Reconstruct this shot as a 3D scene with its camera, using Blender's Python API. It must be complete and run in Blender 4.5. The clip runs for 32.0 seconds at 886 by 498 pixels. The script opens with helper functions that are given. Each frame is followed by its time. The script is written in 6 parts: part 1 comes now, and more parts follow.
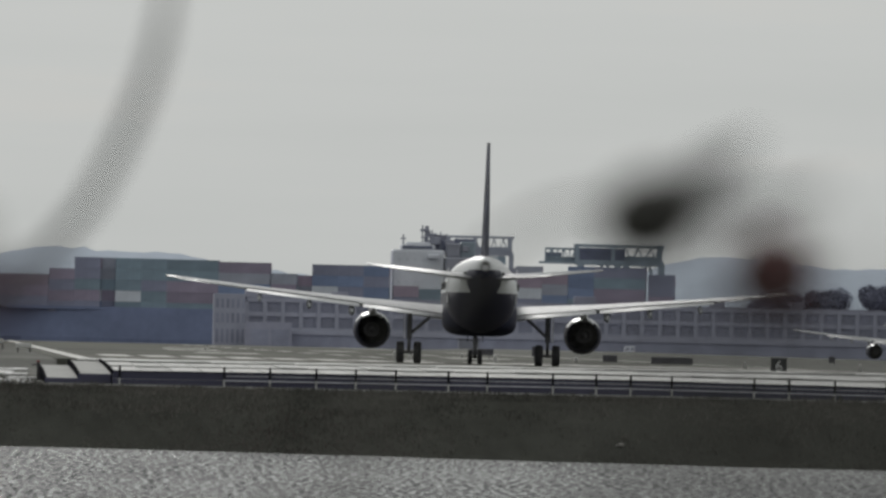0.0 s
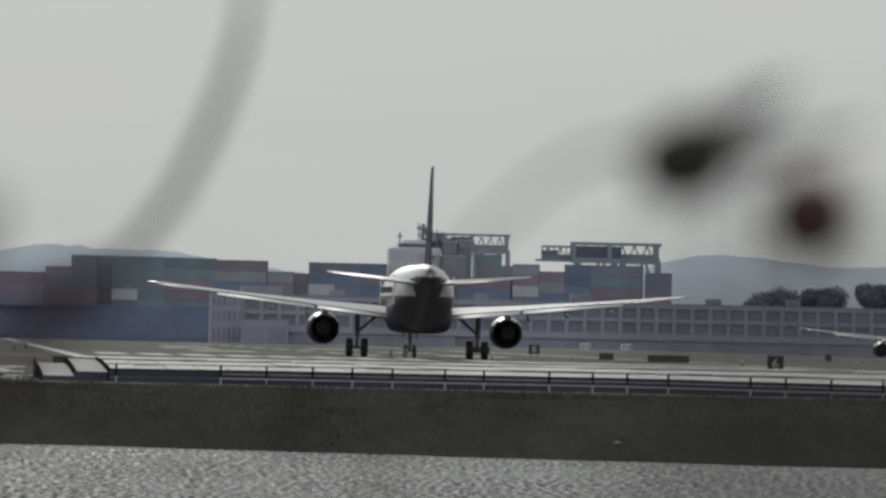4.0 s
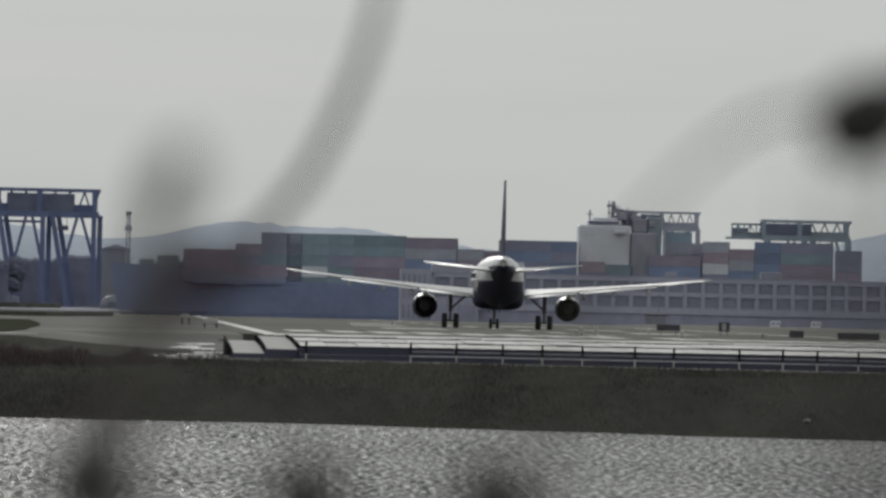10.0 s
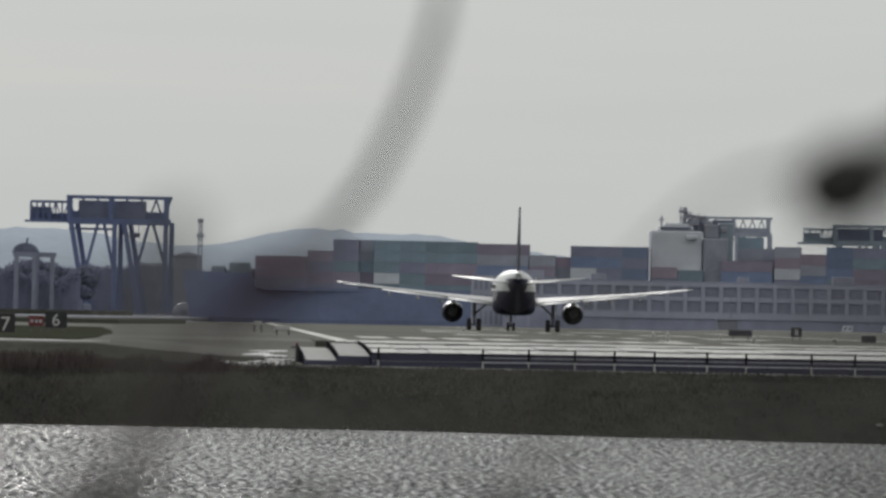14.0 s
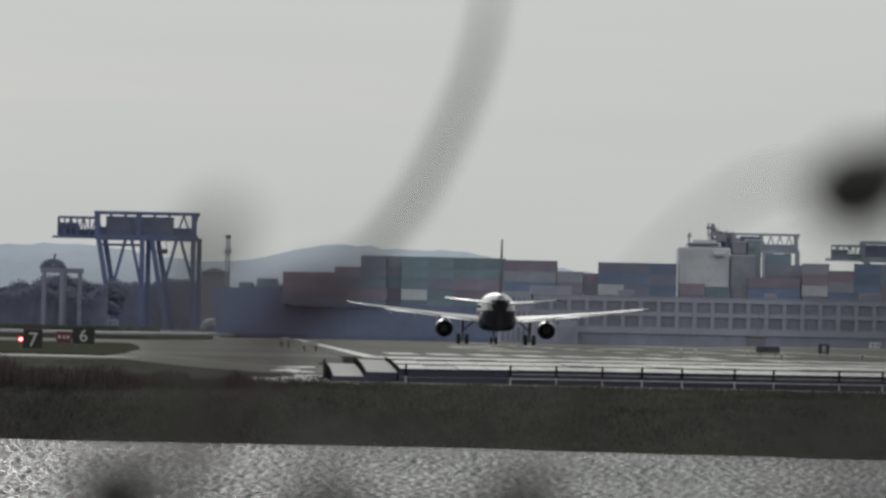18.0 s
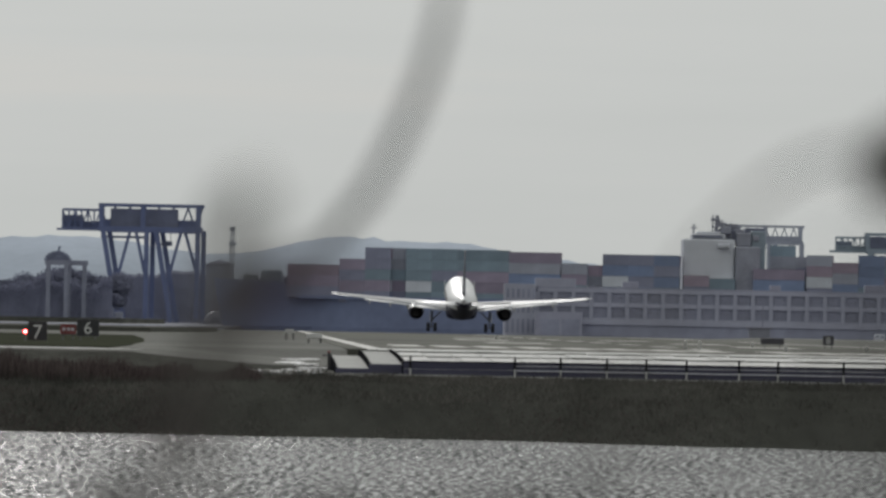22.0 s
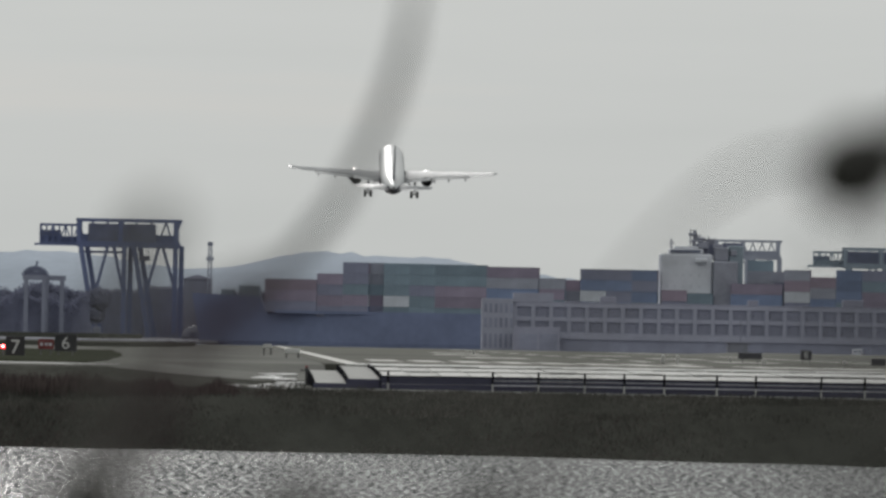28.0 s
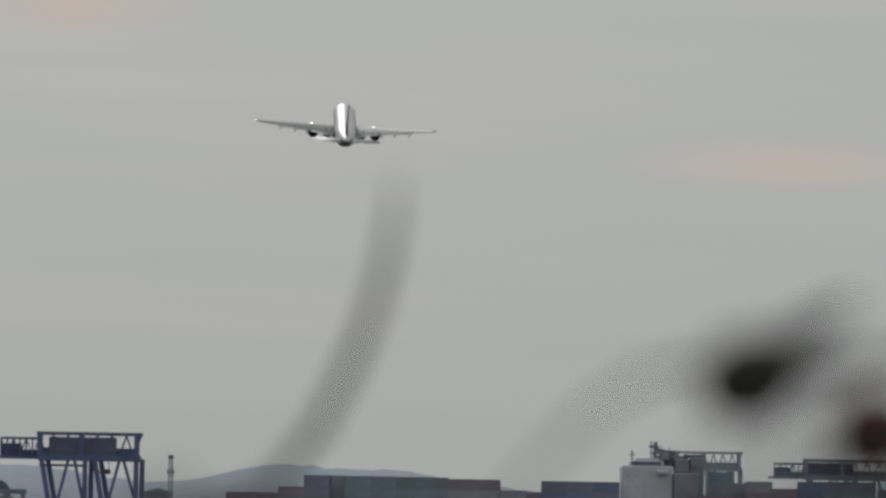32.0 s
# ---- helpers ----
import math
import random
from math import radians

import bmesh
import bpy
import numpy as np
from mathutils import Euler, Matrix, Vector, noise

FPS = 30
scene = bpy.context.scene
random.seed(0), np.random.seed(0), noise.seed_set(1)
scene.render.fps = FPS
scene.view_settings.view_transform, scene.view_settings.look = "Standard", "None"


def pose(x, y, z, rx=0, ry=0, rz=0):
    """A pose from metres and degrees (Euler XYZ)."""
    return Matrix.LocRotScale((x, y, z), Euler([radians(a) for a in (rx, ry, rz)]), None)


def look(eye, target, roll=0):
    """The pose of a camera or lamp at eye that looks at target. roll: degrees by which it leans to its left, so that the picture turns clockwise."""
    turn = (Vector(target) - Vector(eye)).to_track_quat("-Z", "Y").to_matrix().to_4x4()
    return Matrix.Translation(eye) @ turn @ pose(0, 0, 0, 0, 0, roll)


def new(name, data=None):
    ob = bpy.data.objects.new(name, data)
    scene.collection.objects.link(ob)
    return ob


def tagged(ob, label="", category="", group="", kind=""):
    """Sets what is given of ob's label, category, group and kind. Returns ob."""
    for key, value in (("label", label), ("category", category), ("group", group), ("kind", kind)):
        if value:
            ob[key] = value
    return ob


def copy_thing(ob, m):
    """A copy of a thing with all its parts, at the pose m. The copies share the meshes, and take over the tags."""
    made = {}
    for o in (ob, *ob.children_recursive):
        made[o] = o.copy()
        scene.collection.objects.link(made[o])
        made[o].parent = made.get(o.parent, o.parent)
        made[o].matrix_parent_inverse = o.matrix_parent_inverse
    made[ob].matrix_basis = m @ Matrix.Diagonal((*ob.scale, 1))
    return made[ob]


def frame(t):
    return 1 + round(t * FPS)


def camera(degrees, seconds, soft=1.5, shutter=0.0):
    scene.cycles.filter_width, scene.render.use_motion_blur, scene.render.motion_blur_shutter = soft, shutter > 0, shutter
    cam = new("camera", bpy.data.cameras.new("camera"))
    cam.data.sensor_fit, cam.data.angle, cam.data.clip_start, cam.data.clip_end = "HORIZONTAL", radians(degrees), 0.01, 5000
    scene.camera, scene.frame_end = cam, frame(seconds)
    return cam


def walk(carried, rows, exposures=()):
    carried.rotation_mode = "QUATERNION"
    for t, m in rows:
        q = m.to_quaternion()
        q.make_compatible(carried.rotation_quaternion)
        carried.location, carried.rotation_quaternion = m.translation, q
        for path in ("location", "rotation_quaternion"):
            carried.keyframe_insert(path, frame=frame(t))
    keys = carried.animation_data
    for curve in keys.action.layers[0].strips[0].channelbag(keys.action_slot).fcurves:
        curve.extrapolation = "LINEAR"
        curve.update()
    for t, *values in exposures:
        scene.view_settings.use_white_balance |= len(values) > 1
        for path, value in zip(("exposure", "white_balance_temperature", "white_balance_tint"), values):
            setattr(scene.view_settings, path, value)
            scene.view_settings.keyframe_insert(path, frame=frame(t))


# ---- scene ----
CLIP = 32.0
SPAN = 4.0                                  # degrees across the picture
F = 784.0 / math.tan(radians(SPAN / 2))     # steps of the chart per radian
EYE = 3.7                                   # eye above the harbour water
FIELD = EYE - 1.27                          # level of the runway
LEAN = 1.25                                 # degrees by which the chart leans
HEADING = 0.78                              # degrees by which the runway runs to the left of north


def chart(u, v, d):
    """A place d metres off, from its bearing and drop on the chart of the view."""
    a = radians(-LEAN)
    x, y = u - 784.0, v - 565.6
    return Vector(((math.cos(a) * x - math.sin(a) * y) / F * d, d, EYE - (math.sin(a) * x + math.cos(a) * y) / F * d))


# camera: it stands still on the near shore and pans after the airliner
cam = camera(SPAN, CLIP, soft=2.8)
cam.data.dof.use_dof = True
cam.data.dof.focus_distance = 1200.0
cam.data.dof.aperture_fstop = 15.6
cam.data.dof.aperture_blades = 0
# seconds, turn to the left, tilt upwards, lean
CAMERA_ROWS = [
    (0.0, -1.3724, 0.4133, 1.293),
    (0.5, -1.3821, 0.4257, 1.311),
    (1.0, -1.4077, 0.4331, 1.289),
    (1.5, -1.4553, 0.4583, 1.302),
    (2.0, -1.4921, 0.4575, 1.327),
    (2.5, -1.5009, 0.4435, 1.294),
    (4.5, -1.3017, 0.3997, 1.268),
    (5.0, -1.1967, 0.4412, 1.240),
    (5.5, -1.1179, 0.4088, 1.310),
    (6.0, -1.0351, 0.4035, 1.242),
    (6.5, -0.8749, 0.4135, 1.325),
    (7.0, -0.7913, 0.3946, 1.341),
    (7.5, -0.7030, 0.3340, 1.315),
    (8.0, -0.6449, 0.3102, 1.235),
    (8.5, -0.5828, 0.3167, 1.201),
    (9.0, -0.5903, 0.2961, 1.291),
    (9.5, -0.5777, 0.2826, 1.232),
    (10.0, -0.5327, 0.2837, 1.315),
    (10.5, -0.5377, 0.2932, 1.287),
    (11.0, -0.5378, 0.2620, 1.305),
    (11.5, -0.4260, 0.2429, 1.245),
    (12.0, -0.3102, 0.2712, 1.384),
    (12.5, -0.1286, 0.2492, 1.243),
    (13.0, -0.0982, 0.3501, 1.223),
    (13.5, -0.1554, 0.3149, 1.170),
    (14.0, -0.2077, 0.3055, 1.123),
    (14.5, -0.2401, 0.3117, 1.125),
    (15.0, -0.2520, 0.3060, 1.240),
    (15.5, -0.2547, 0.3284, 1.142),
    (17.5, -0.1955, 0.3464, 1.176),
    (18.0, -0.0819, 0.3762, 1.173),
    (18.5, 0.0175, 0.3278, 1.161),
    (19.0, 0.0038, 0.3169, 1.179),
    (19.5, -0.0424, 0.2633, 1.150),
    (20.0, -0.0812, 0.3351, 1.124),
    (20.5, -0.0830, 0.3573, 1.142),
    (21.0, -0.0511, 0.3624, 1.129),
    (21.5, -0.0391, 0.3823, 1.113),
    (22.0, -0.0626, 0.3397, 1.133),
    (22.5, -0.0547, 0.3776, 1.137),
    (23.0, -0.0335, 0.3835, 1.177),
    (23.5, 0.0188, 0.3636, 1.159),
    (24.0, 0.0458, 0.3410, 1.158),
    (24.5, 0.0830, 0.3806, 1.174),
    (26.5, -0.0326, 0.3649, 1.109),
    (27.0, -0.0948, 0.4167, 1.077),
    (27.5, -0.1483, 0.4150, 1.080),
    (28.0, -0.1619, 0.4085, 1.107),
    (28.5, -0.1470, 0.3799, 1.098),
    (29.0, -0.1497, 0.4607, 1.098),
    (29.5, -0.1691, 0.5603, 1.064),
    (30.0, -0.1868, 0.6735, 0.956),
    (30.5, -0.2004, 0.8543, 1.033),
    (31.0, -0.2045, 0.9579, 0.979),
    (31.5, -0.2447, 1.1925, 0.849),
    (32.0, -0.3233, 1.3708, 0.955),
]

walk(cam, [(t, pose(0, 0, EYE, 0, 0, turn) @ pose(0, 0, 0, 90 + tilt, 0, 0) @ pose(0, 0, 0, 0, 0, lean)) for t, turn, tilt, lean in CAMERA_ROWS],
     exposures=[(0.0, 0.0), (5.0, 0.0), (8.0, -0.04), (11.0, 0.04), (13.5, 0.07), (20.0, 0.05), (29.0, 0.06), (30.0, -0.03), (31.0, -0.19), (32.0, -0.40)])

# ---- light: a bright overcast sky, the veiled sun ahead and to the left
SUN_EL, SUN_AZ = 24.0, -9.5
world = bpy.data.worlds.new("overcast_sky")
scene.world = world
world.use_nodes = True
wn, wl = world.node_tree.nodes, world.node_tree.links
wn.clear()
w_out, w_bg = wn.new("ShaderNodeOutputWorld"), wn.new("ShaderNodeBackground")
w_sky = wn.new("ShaderNodeTexSky")
w_sky.sky_type, w_sky.sun_disc = "NISHITA", False
w_sky.sun_elevation, w_sky.sun_rotation = radians(SUN_EL), radians(SUN_AZ)
w_sky.dust_density, w_sky.air_density = 4.0, 1.0
w_hue = wn.new("ShaderNodeHueSaturation")
w_hue.inputs["Saturation"].default_value = 0.10
w_hue.inputs["Value"].default_value = 0.030
w_cloud = wn.new("ShaderNodeMix")
w_cloud.data_type = "RGBA"
w_co, w_map, w_noise = wn.new("ShaderNodeTexCoord"), wn.new("ShaderNodeMapping"), wn.new("ShaderNodeTexNoise")
w_map.inputs["Scale"].default_value = (9.0, 9.0, 110.0)
w_noise.inputs["Scale"].default_value = 1.6
w_noise.inputs["Detail"].default_value = 5.0
w_ramp = wn.new("ShaderNodeValToRGB")
w_ramp.color_ramp.elements[0].position, w_ramp.color_ramp.elements[0].color = 0.30, (0.527, 0.546, 0.533, 1)
w_ramp.color_ramp.elements[1].position, w_ramp.color_ramp.elements[1].color = 0.80, (0.590, 0.584, 0.557, 1)
e = w_ramp.color_ramp.elements.new(0.55)
e.color = (0.549, 0.566, 0.553, 1)
wl.new(w_co.outputs["Generated"], w_map.inputs["Vector"])
wl.new(w_map.outputs["Vector"], w_noise.inputs["Vector"])
wl.new(w_noise.outputs["Fac"], w_ramp.inputs["Fac"])
wl.new(w_sky.outputs["Color"], w_hue.inputs["Color"])
w_cloud.inputs["Factor"].default_value = 0.86
wl.new(w_hue.outputs["Color"], w_cloud.inputs["A"])
wl.new(w_ramp.outputs["Color"], w_cloud.inputs["B"])
# two thin peach-coloured cloud streaks
w_last = w_cloud.outputs["Result"]
for cx, cz, wx, wz in ((0.0330, 0.0310, 0.0105, 0.0017), (-0.0235, 0.0425, 0.0080, 0.0018)):
    w_shift = wn.new("ShaderNodeVectorMath")
    w_shift.operation = "SUBTRACT"
    w_shift.inputs[1].default_value = (cx, 0, cz)
    w_size = wn.new("ShaderNodeVectorMath")
    w_size.operation = "MULTIPLY"
    w_size.inputs[1].default_value = (1 / wx, 0, 1 / wz)
    w_len = wn.new("ShaderNodeVectorMath")
    w_len.operation = "LENGTH"
    w_soft = wn.new("ShaderNodeMapRange")
    w_soft.interpolation_type = "SMOOTHSTEP"
    w_soft.inputs["From Min"].default_value, w_soft.inputs["From Max"].default_value = 1.5, 0.1
    w_soft.inputs["To Max"].default_value = 1.15
    w_thin = wn.new("ShaderNodeMath")
    w_thin.operation = "MULTIPLY"
    w_mix = wn.new("ShaderNodeMix")
    w_mix.data_type = "RGBA"
    w_mix.inputs["B"].default_value = (0.70, 0.575, 0.49, 1)
    wl.new(w_co.outputs["Generated"], w_shift.inputs[0])
    wl.new(w_shift.outputs["Vector"], w_size.inputs[0])
    wl.new(w_size.outputs["Vector"], w_len.inputs[0])
    wl.new(w_len.outputs["Value"], w_soft.inputs["Value"])
    wl.new(w_soft.outputs["Result"], w_thin.inputs[0])
    wl.new(w_noise.outputs["Fac"], w_thin.inputs[1])
    wl.new(w_thin.outputs[0], w_mix.inputs["Factor"])
    wl.new(w_last, w_mix.inputs["A"])
    w_last = w_mix.outputs["Result"]
wl.new(w_last, w_bg.inputs["Color"])
w_bg.inputs["Strength"].default_value = 1.0
wl.new(w_bg.outputs["Background"], w_out.inputs["Surface"])

sun_data = bpy.data.lights.new("sun", "SUN")
sun_data.energy, sun_data.angle, sun_data.color = 1.3, radians(12), (1.0, 0.975, 0.945)
sun = new("sun", sun_data)
sa, se = radians(SUN_AZ), radians(SUN_EL)
sun.matrix_world = look((0, 0, 0), (-math.sin(sa) * math.cos(se), -math.cos(sa) * math.cos(se), -math.sin(se)))
sun.location = (-300, 600, 500)


# ---- materials
def mat(name, color, rough=0.7, metal=0.0, var=0.25, scale=1.0, bump=0.0, fine=12.0, each=0.0, spec=0.5, stretch=(1, 1, 1), second=None, island=0.0):
    """A surface with stains and grain at two scales; each, island: how much single pieces or loose bits of one mesh differ."""
    m = bpy.data.materials.new(name)
    m.use_nodes = True
    n, l = m.node_tree.nodes, m.node_tree.links
    b = n["Principled BSDF"]
    b.inputs["Roughness"].default_value, b.inputs["Metallic"].default_value = rough, metal
    b.inputs["Specular IOR Level"].default_value = spec
    co, mp = n.new("ShaderNodeTexCoord"), n.new("ShaderNodeMapping")
    mp.inputs["Scale"].default_value = stretch
    l.new(co.outputs["Object"], mp.inputs["Vector"])
    n1, n2 = n.new("ShaderNodeTexNoise"), n.new("ShaderNodeTexNoise")
    n1.inputs["Scale"].default_value, n1.inputs["Detail"].default_value = scale, 4.0
    n2.inputs["Scale"].default_value, n2.inputs["Detail"].default_value = scale * fine, 3.0
    for k in (n1, n2):
        l.new(mp.outputs["Vector"], k.inputs["Vector"])
    add = n.new("ShaderNodeMath")
    add.operation = "MULTIPLY_ADD"
    add.inputs[1].default_value = 0.65
    l.new(n1.outputs["Fac"], add.inputs[0])
    half = n.new("ShaderNodeMath")
    half.operation = "MULTIPLY"
    half.inputs[1].default_value = 0.35
    l.new(n2.outputs["Fac"], half.inputs[0])
    l.new(half.outputs[0], add.inputs[2])
    ramp = n.new("ShaderNodeValToRGB")
    lo = tuple(c * (1 - var) for c in color)
    hi = tuple(min(1.0, c * (1 + var)) for c in (second or color))
    ramp.color_ramp.elements[0].position, ramp.color_ramp.elements[0].color = 0.32, (*lo, 1)
    ramp.color_ramp.elements[1].position, ramp.color_ramp.elements[1].color = 0.68, (*hi, 1)
    l.new(add.outputs[0], ramp.inputs["Fac"])
    col = ramp.outputs["Color"]
    if each or island:
        hs, r = n.new("ShaderNodeHueSaturation"), n.new("ShaderNodeMapRange")
        r.inputs["To Min"].default_value, r.inputs["To Max"].default_value = 1 - (each or island), 1 + (each or island)
        pick = n.new("ShaderNodeObjectInfo").outputs["Random"] if each else n.new("ShaderNodeNewGeometry").outputs["Random Per Island"]
        l.new(pick, r.inputs["Value"])
        l.new(r.outputs["Result"], hs.inputs["Value"])
        l.new(col, hs.inputs["Color"])
        col = hs.outputs["Color"]
    l.new(col, b.inputs["Base Color"])
    if bump:
        bp = n.new("ShaderNodeBump")
        bp.inputs["Strength"].default_value, bp.inputs["Distance"].default_value = bump, 0.05
        l.new(n2.outputs["Fac"], bp.inputs["Height"])
        l.new(bp.outputs["Normal"], b.inputs["Normal"])
    return m


def glow(name, color, strength):
    m = mat(name, color, 0.4, var=0.05)
    b = m.node_tree.nodes["Principled BSDF"]
    b.inputs["Emission Color"].default_value, b.inputs["Emission Strength"].default_value = (*color, 1), strength
    return m


def leafy(m, share=0.5):
    """Lets light through thin leaves and stalks."""
    n, l = m.node_tree.nodes, m.node_tree.links
    b = n["Principled BSDF"]
    tr, mx = n.new("ShaderNodeBsdfTranslucent"), n.new("ShaderNodeMixShader")
    mx.inputs["Fac"].default_value = share
    l.new(b.inputs["Base Color"].links[0].from_socket, tr.inputs["Color"])
    l.new(b.outputs["BSDF"], mx.inputs[1])
    l.new(tr.outputs["BSDF"], mx.inputs[2])
    l.new(mx.outputs["Shader"], n["Material Output"].inputs["Surface"])


M_WHITE = mat("white_aircraft_paint", (0.78, 0.79, 0.80), 0.36, var=0.05, scale=0.5)
M_NAVY = mat("navy_aircraft_paint", (0.035, 0.036, 0.060), 0.6, var=0.2, scale=0.6, spec=0.12)


def two_tone(name, top, low):
    """Fuselage paint: one colour above, the other below a line that sweeps up towards the tail."""
    m = mat(name, top, 0.42, var=0.05, scale=0.5, spec=0.20)
    n, l = m.node_tree.nodes, m.node_tree.links
    b = n["Principled BSDF"]
    co, xyz, up, line, low_side, mx = (n.new("ShaderNode" + k) for k in ("TexCoord", "SeparateXYZ", "MapRange", "Math", "Math", "Mix"))
    l.new(co.outputs["Object"], xyz.inputs[0])
    up.interpolation_type = "SMOOTHSTEP"
    for k, v in (("From Min", -15.4), ("From Max", -17.2), ("To Min", 3.84), ("To Max", 5.04)):
        up.inputs[k].default_value = v
    l.new(xyz.outputs["Y"], up.inputs["Value"])
    line.operation, low_side.operation = "SUBTRACT", "LESS_THAN"
    l.new(xyz.outputs["Z"], line.inputs[0])
    l.new(up.outputs["Result"], line.inputs[1])
    l.new(line.outputs[0], low_side.inputs[0])
    low_side.inputs[1].default_value = 0.0
    mx.data_type = "RGBA"
    l.new(low_side.outputs[0], mx.inputs["Factor"])
    l.new(b.inputs["Base Color"].links[0].from_socket, mx.inputs["A"])
    mx.inputs["B"].default_value = (*low, 1)
    l.new(mx.outputs["Result"], b.inputs["Base Color"])
    return m


M_FUSE = two_tone("white_and_navy_fuselage_paint", (0.78, 0.79, 0.80), (0.030, 0.029, 0.060))
M_FIN = mat("blue_fin_paint", (0.055, 0.062, 0.095), 0.6, var=0.6, scale=0.7, fine=3, spec=0.1)
M_WING = mat("grey_wing_paint", (0.36, 0.37, 0.385), 0.48, var=0.10, scale=0.4, spec=0.4)
M_FLAP = mat("pale_flap_paint", (0.60, 0.61, 0.62), 0.6, var=0.10, scale=0.6)
M_METAL = mat("bare_metal", (0.45, 0.45, 0.46), 0.5, 0.9, var=0.15, scale=2)
M_DUCT = mat("dark_exhaust_metal", (0.095, 0.093, 0.10), 0.55, 0.3, var=0.4, scale=2)
M_TYRE = mat("black_tyre_rubber", (0.032, 0.032, 0.035), 0.85, var=0.3, scale=6)
M_STRUT = mat("grey_gear_steel", (0.16, 0.16, 0.17), 0.45, 0.4, var=0.2, scale=3)
M_RED = glow("red_lamp_glass", (1.0, 0.012, 0.020), 9.0)
M_BULB = glow("red_lamp_filament", (1.0, 0.30, 0.28), 14.0)

M_GRASS = mat("dull_field_grass", (0.088, 0.091, 0.080), 0.95, var=0.35, scale=0.05, bump=0.3, fine=40, spec=0.1, second=(0.112, 0.113, 0.102))
M_GREEN = mat("mown_verge_grass", (0.058, 0.062, 0.046), 0.95, var=0.3, scale=0.1, bump=0.3, fine=30, spec=0.0)
M_BANK = mat("dark_bank_soil", (0.054, 0.055, 0.049), 1.0, var=0.25, scale=0.35, fine=6, stretch=(1, 0.13, 1), spec=0.0)
M_EARTH = mat("dark_trodden_earth", (0.072, 0.072, 0.065), 1.0, var=0.35, scale=0.3, fine=8, stretch=(1, 0.1, 1), spec=0.0)
M_REED = mat("dark_bank_reeds", (0.058, 0.060, 0.053), 1.0, var=0.28, scale=0.30, fine=6, stretch=(1, 0.13, 1), spec=0.0, second=(0.086, 0.083, 0.076), island=0.40)
M_STRAW = mat("dry_grey_grass", (0.088, 0.086, 0.080), 1.0, var=0.25, scale=0.4, fine=6, spec=0.0, island=0.35)
M_DOCK = mat("brown_dock_weed", (0.066, 0.050, 0.052), 1.0, var=0.25, scale=0.4, fine=6, spec=0.0, second=(0.070, 0.060, 0.056), island=0.35)
leafy(M_DOCK, 0.4)
leafy(M_REED)
M_RUNWAY = mat("worn_asphalt", (0.105, 0.106, 0.092), 0.95, var=0.3, scale=0.06, bump=0.1, fine=20, stretch=(1, 0.15, 1), spec=0.06)
M_CONC = mat("pale_concrete", (0.43, 0.43, 0.42), 0.75, var=0.22, scale=0.5, bump=0.15, each=0.09, spec=0.35)
M_SLAB = mat("worn_slab_concrete", (0.42, 0.42, 0.41), 0.9, var=0.30, scale=0.9, bump=0.2, spec=0.05)
M_PAINT = mat("runway_marking_paint", (0.46, 0.46, 0.43), 0.7, var=0.45, scale=0.5, stretch=(1, 0.2, 1), spec=0.2)
M_DARKWALL = mat("dark_barrier_board", (0.059, 0.058, 0.098), 0.7, var=0.3, scale=0.8, stretch=(0.3, 1, 2))
M_RAIL = mat("galvanised_rail", (0.50, 0.50, 0.54), 0.5, 0.0, var=0.2, scale=3)
M_POST = mat("weathered_white_post", (0.46, 0.46, 0.45), 0.6, var=0.2, scale=6)
# black of the distant signs, greyed to paint the haze over them
M_HAZED_SIGN = mat("hazed_sign_black", (0.072, 0.070, 0.082), 0.7, var=0.25, scale=3)
M_BLACK = mat("black_enamel", (0.026, 0.026, 0.030), 0.45, var=0.3, scale=3)
M_RUBBER = mat("black_kerb_rubber", (0.020, 0.020, 0.023), 1.0, var=0.3, scale=2, spec=0.0)
M_SIGNRED = mat("red_enamel", (0.18, 0.035, 0.035), 0.5, var=0.3, scale=4)
M_GLYPH = mat("white_reflective_figure", (0.62, 0.62, 0.61), 0.5, var=0.08, scale=4)
M_ROCK = mat("pale_shore_stone", (0.30, 0.29, 0.27), 0.8, var=0.4, scale=2, bump=0.4, each=0.3)

# far-shore colours from here on have the distance haze painted in: paler, bluer
M_HILL = mat("hazed_wooded_hill", (0.415, 0.462, 0.535), 1.0, var=0.10, scale=0.02, spec=0.0)
# ship colours: lifted and tinted blue, the haze is in the paint
M_HULL = mat("hazed_blue_hull", (0.198, 0.238, 0.385), 0.6, var=0.18, scale=0.06, fine=9)
M_SHIPWHITE = mat("hazed_ship_white", (0.66, 0.68, 0.735), 0.5, var=0.12, scale=0.15)
M_SHIPPANE = mat("pale_ship_glass", (0.60, 0.62, 0.675), 0.5, var=0.12, scale=0.3)
M_DECK = mat("hazed_deck_grey", (0.30, 0.31, 0.37), 0.7, var=0.2, scale=0.2)
M_CRANE = mat("hazed_blue_crane_steel", (0.108, 0.136, 0.255), 0.5, 0.0, var=0.2, scale=0.2)
M_CRANE2 = mat("hazed_grey_crane_steel", (0.32, 0.345, 0.41), 0.5, 0.0, var=0.2, scale=0.2)
M_CRANE3 = mat("hazed_green_crane_steel", (0.255, 0.31, 0.36), 0.5, 0.0, var=0.2, scale=0.2)
M_MACH = mat("hazed_machinery_steel", (0.148, 0.164, 0.236), 0.6, var=0.2, scale=0.3)
M_GANTRY = mat("hazed_gantry_steel", (0.215, 0.228, 0.285), 0.6, var=0.12, scale=0.3)
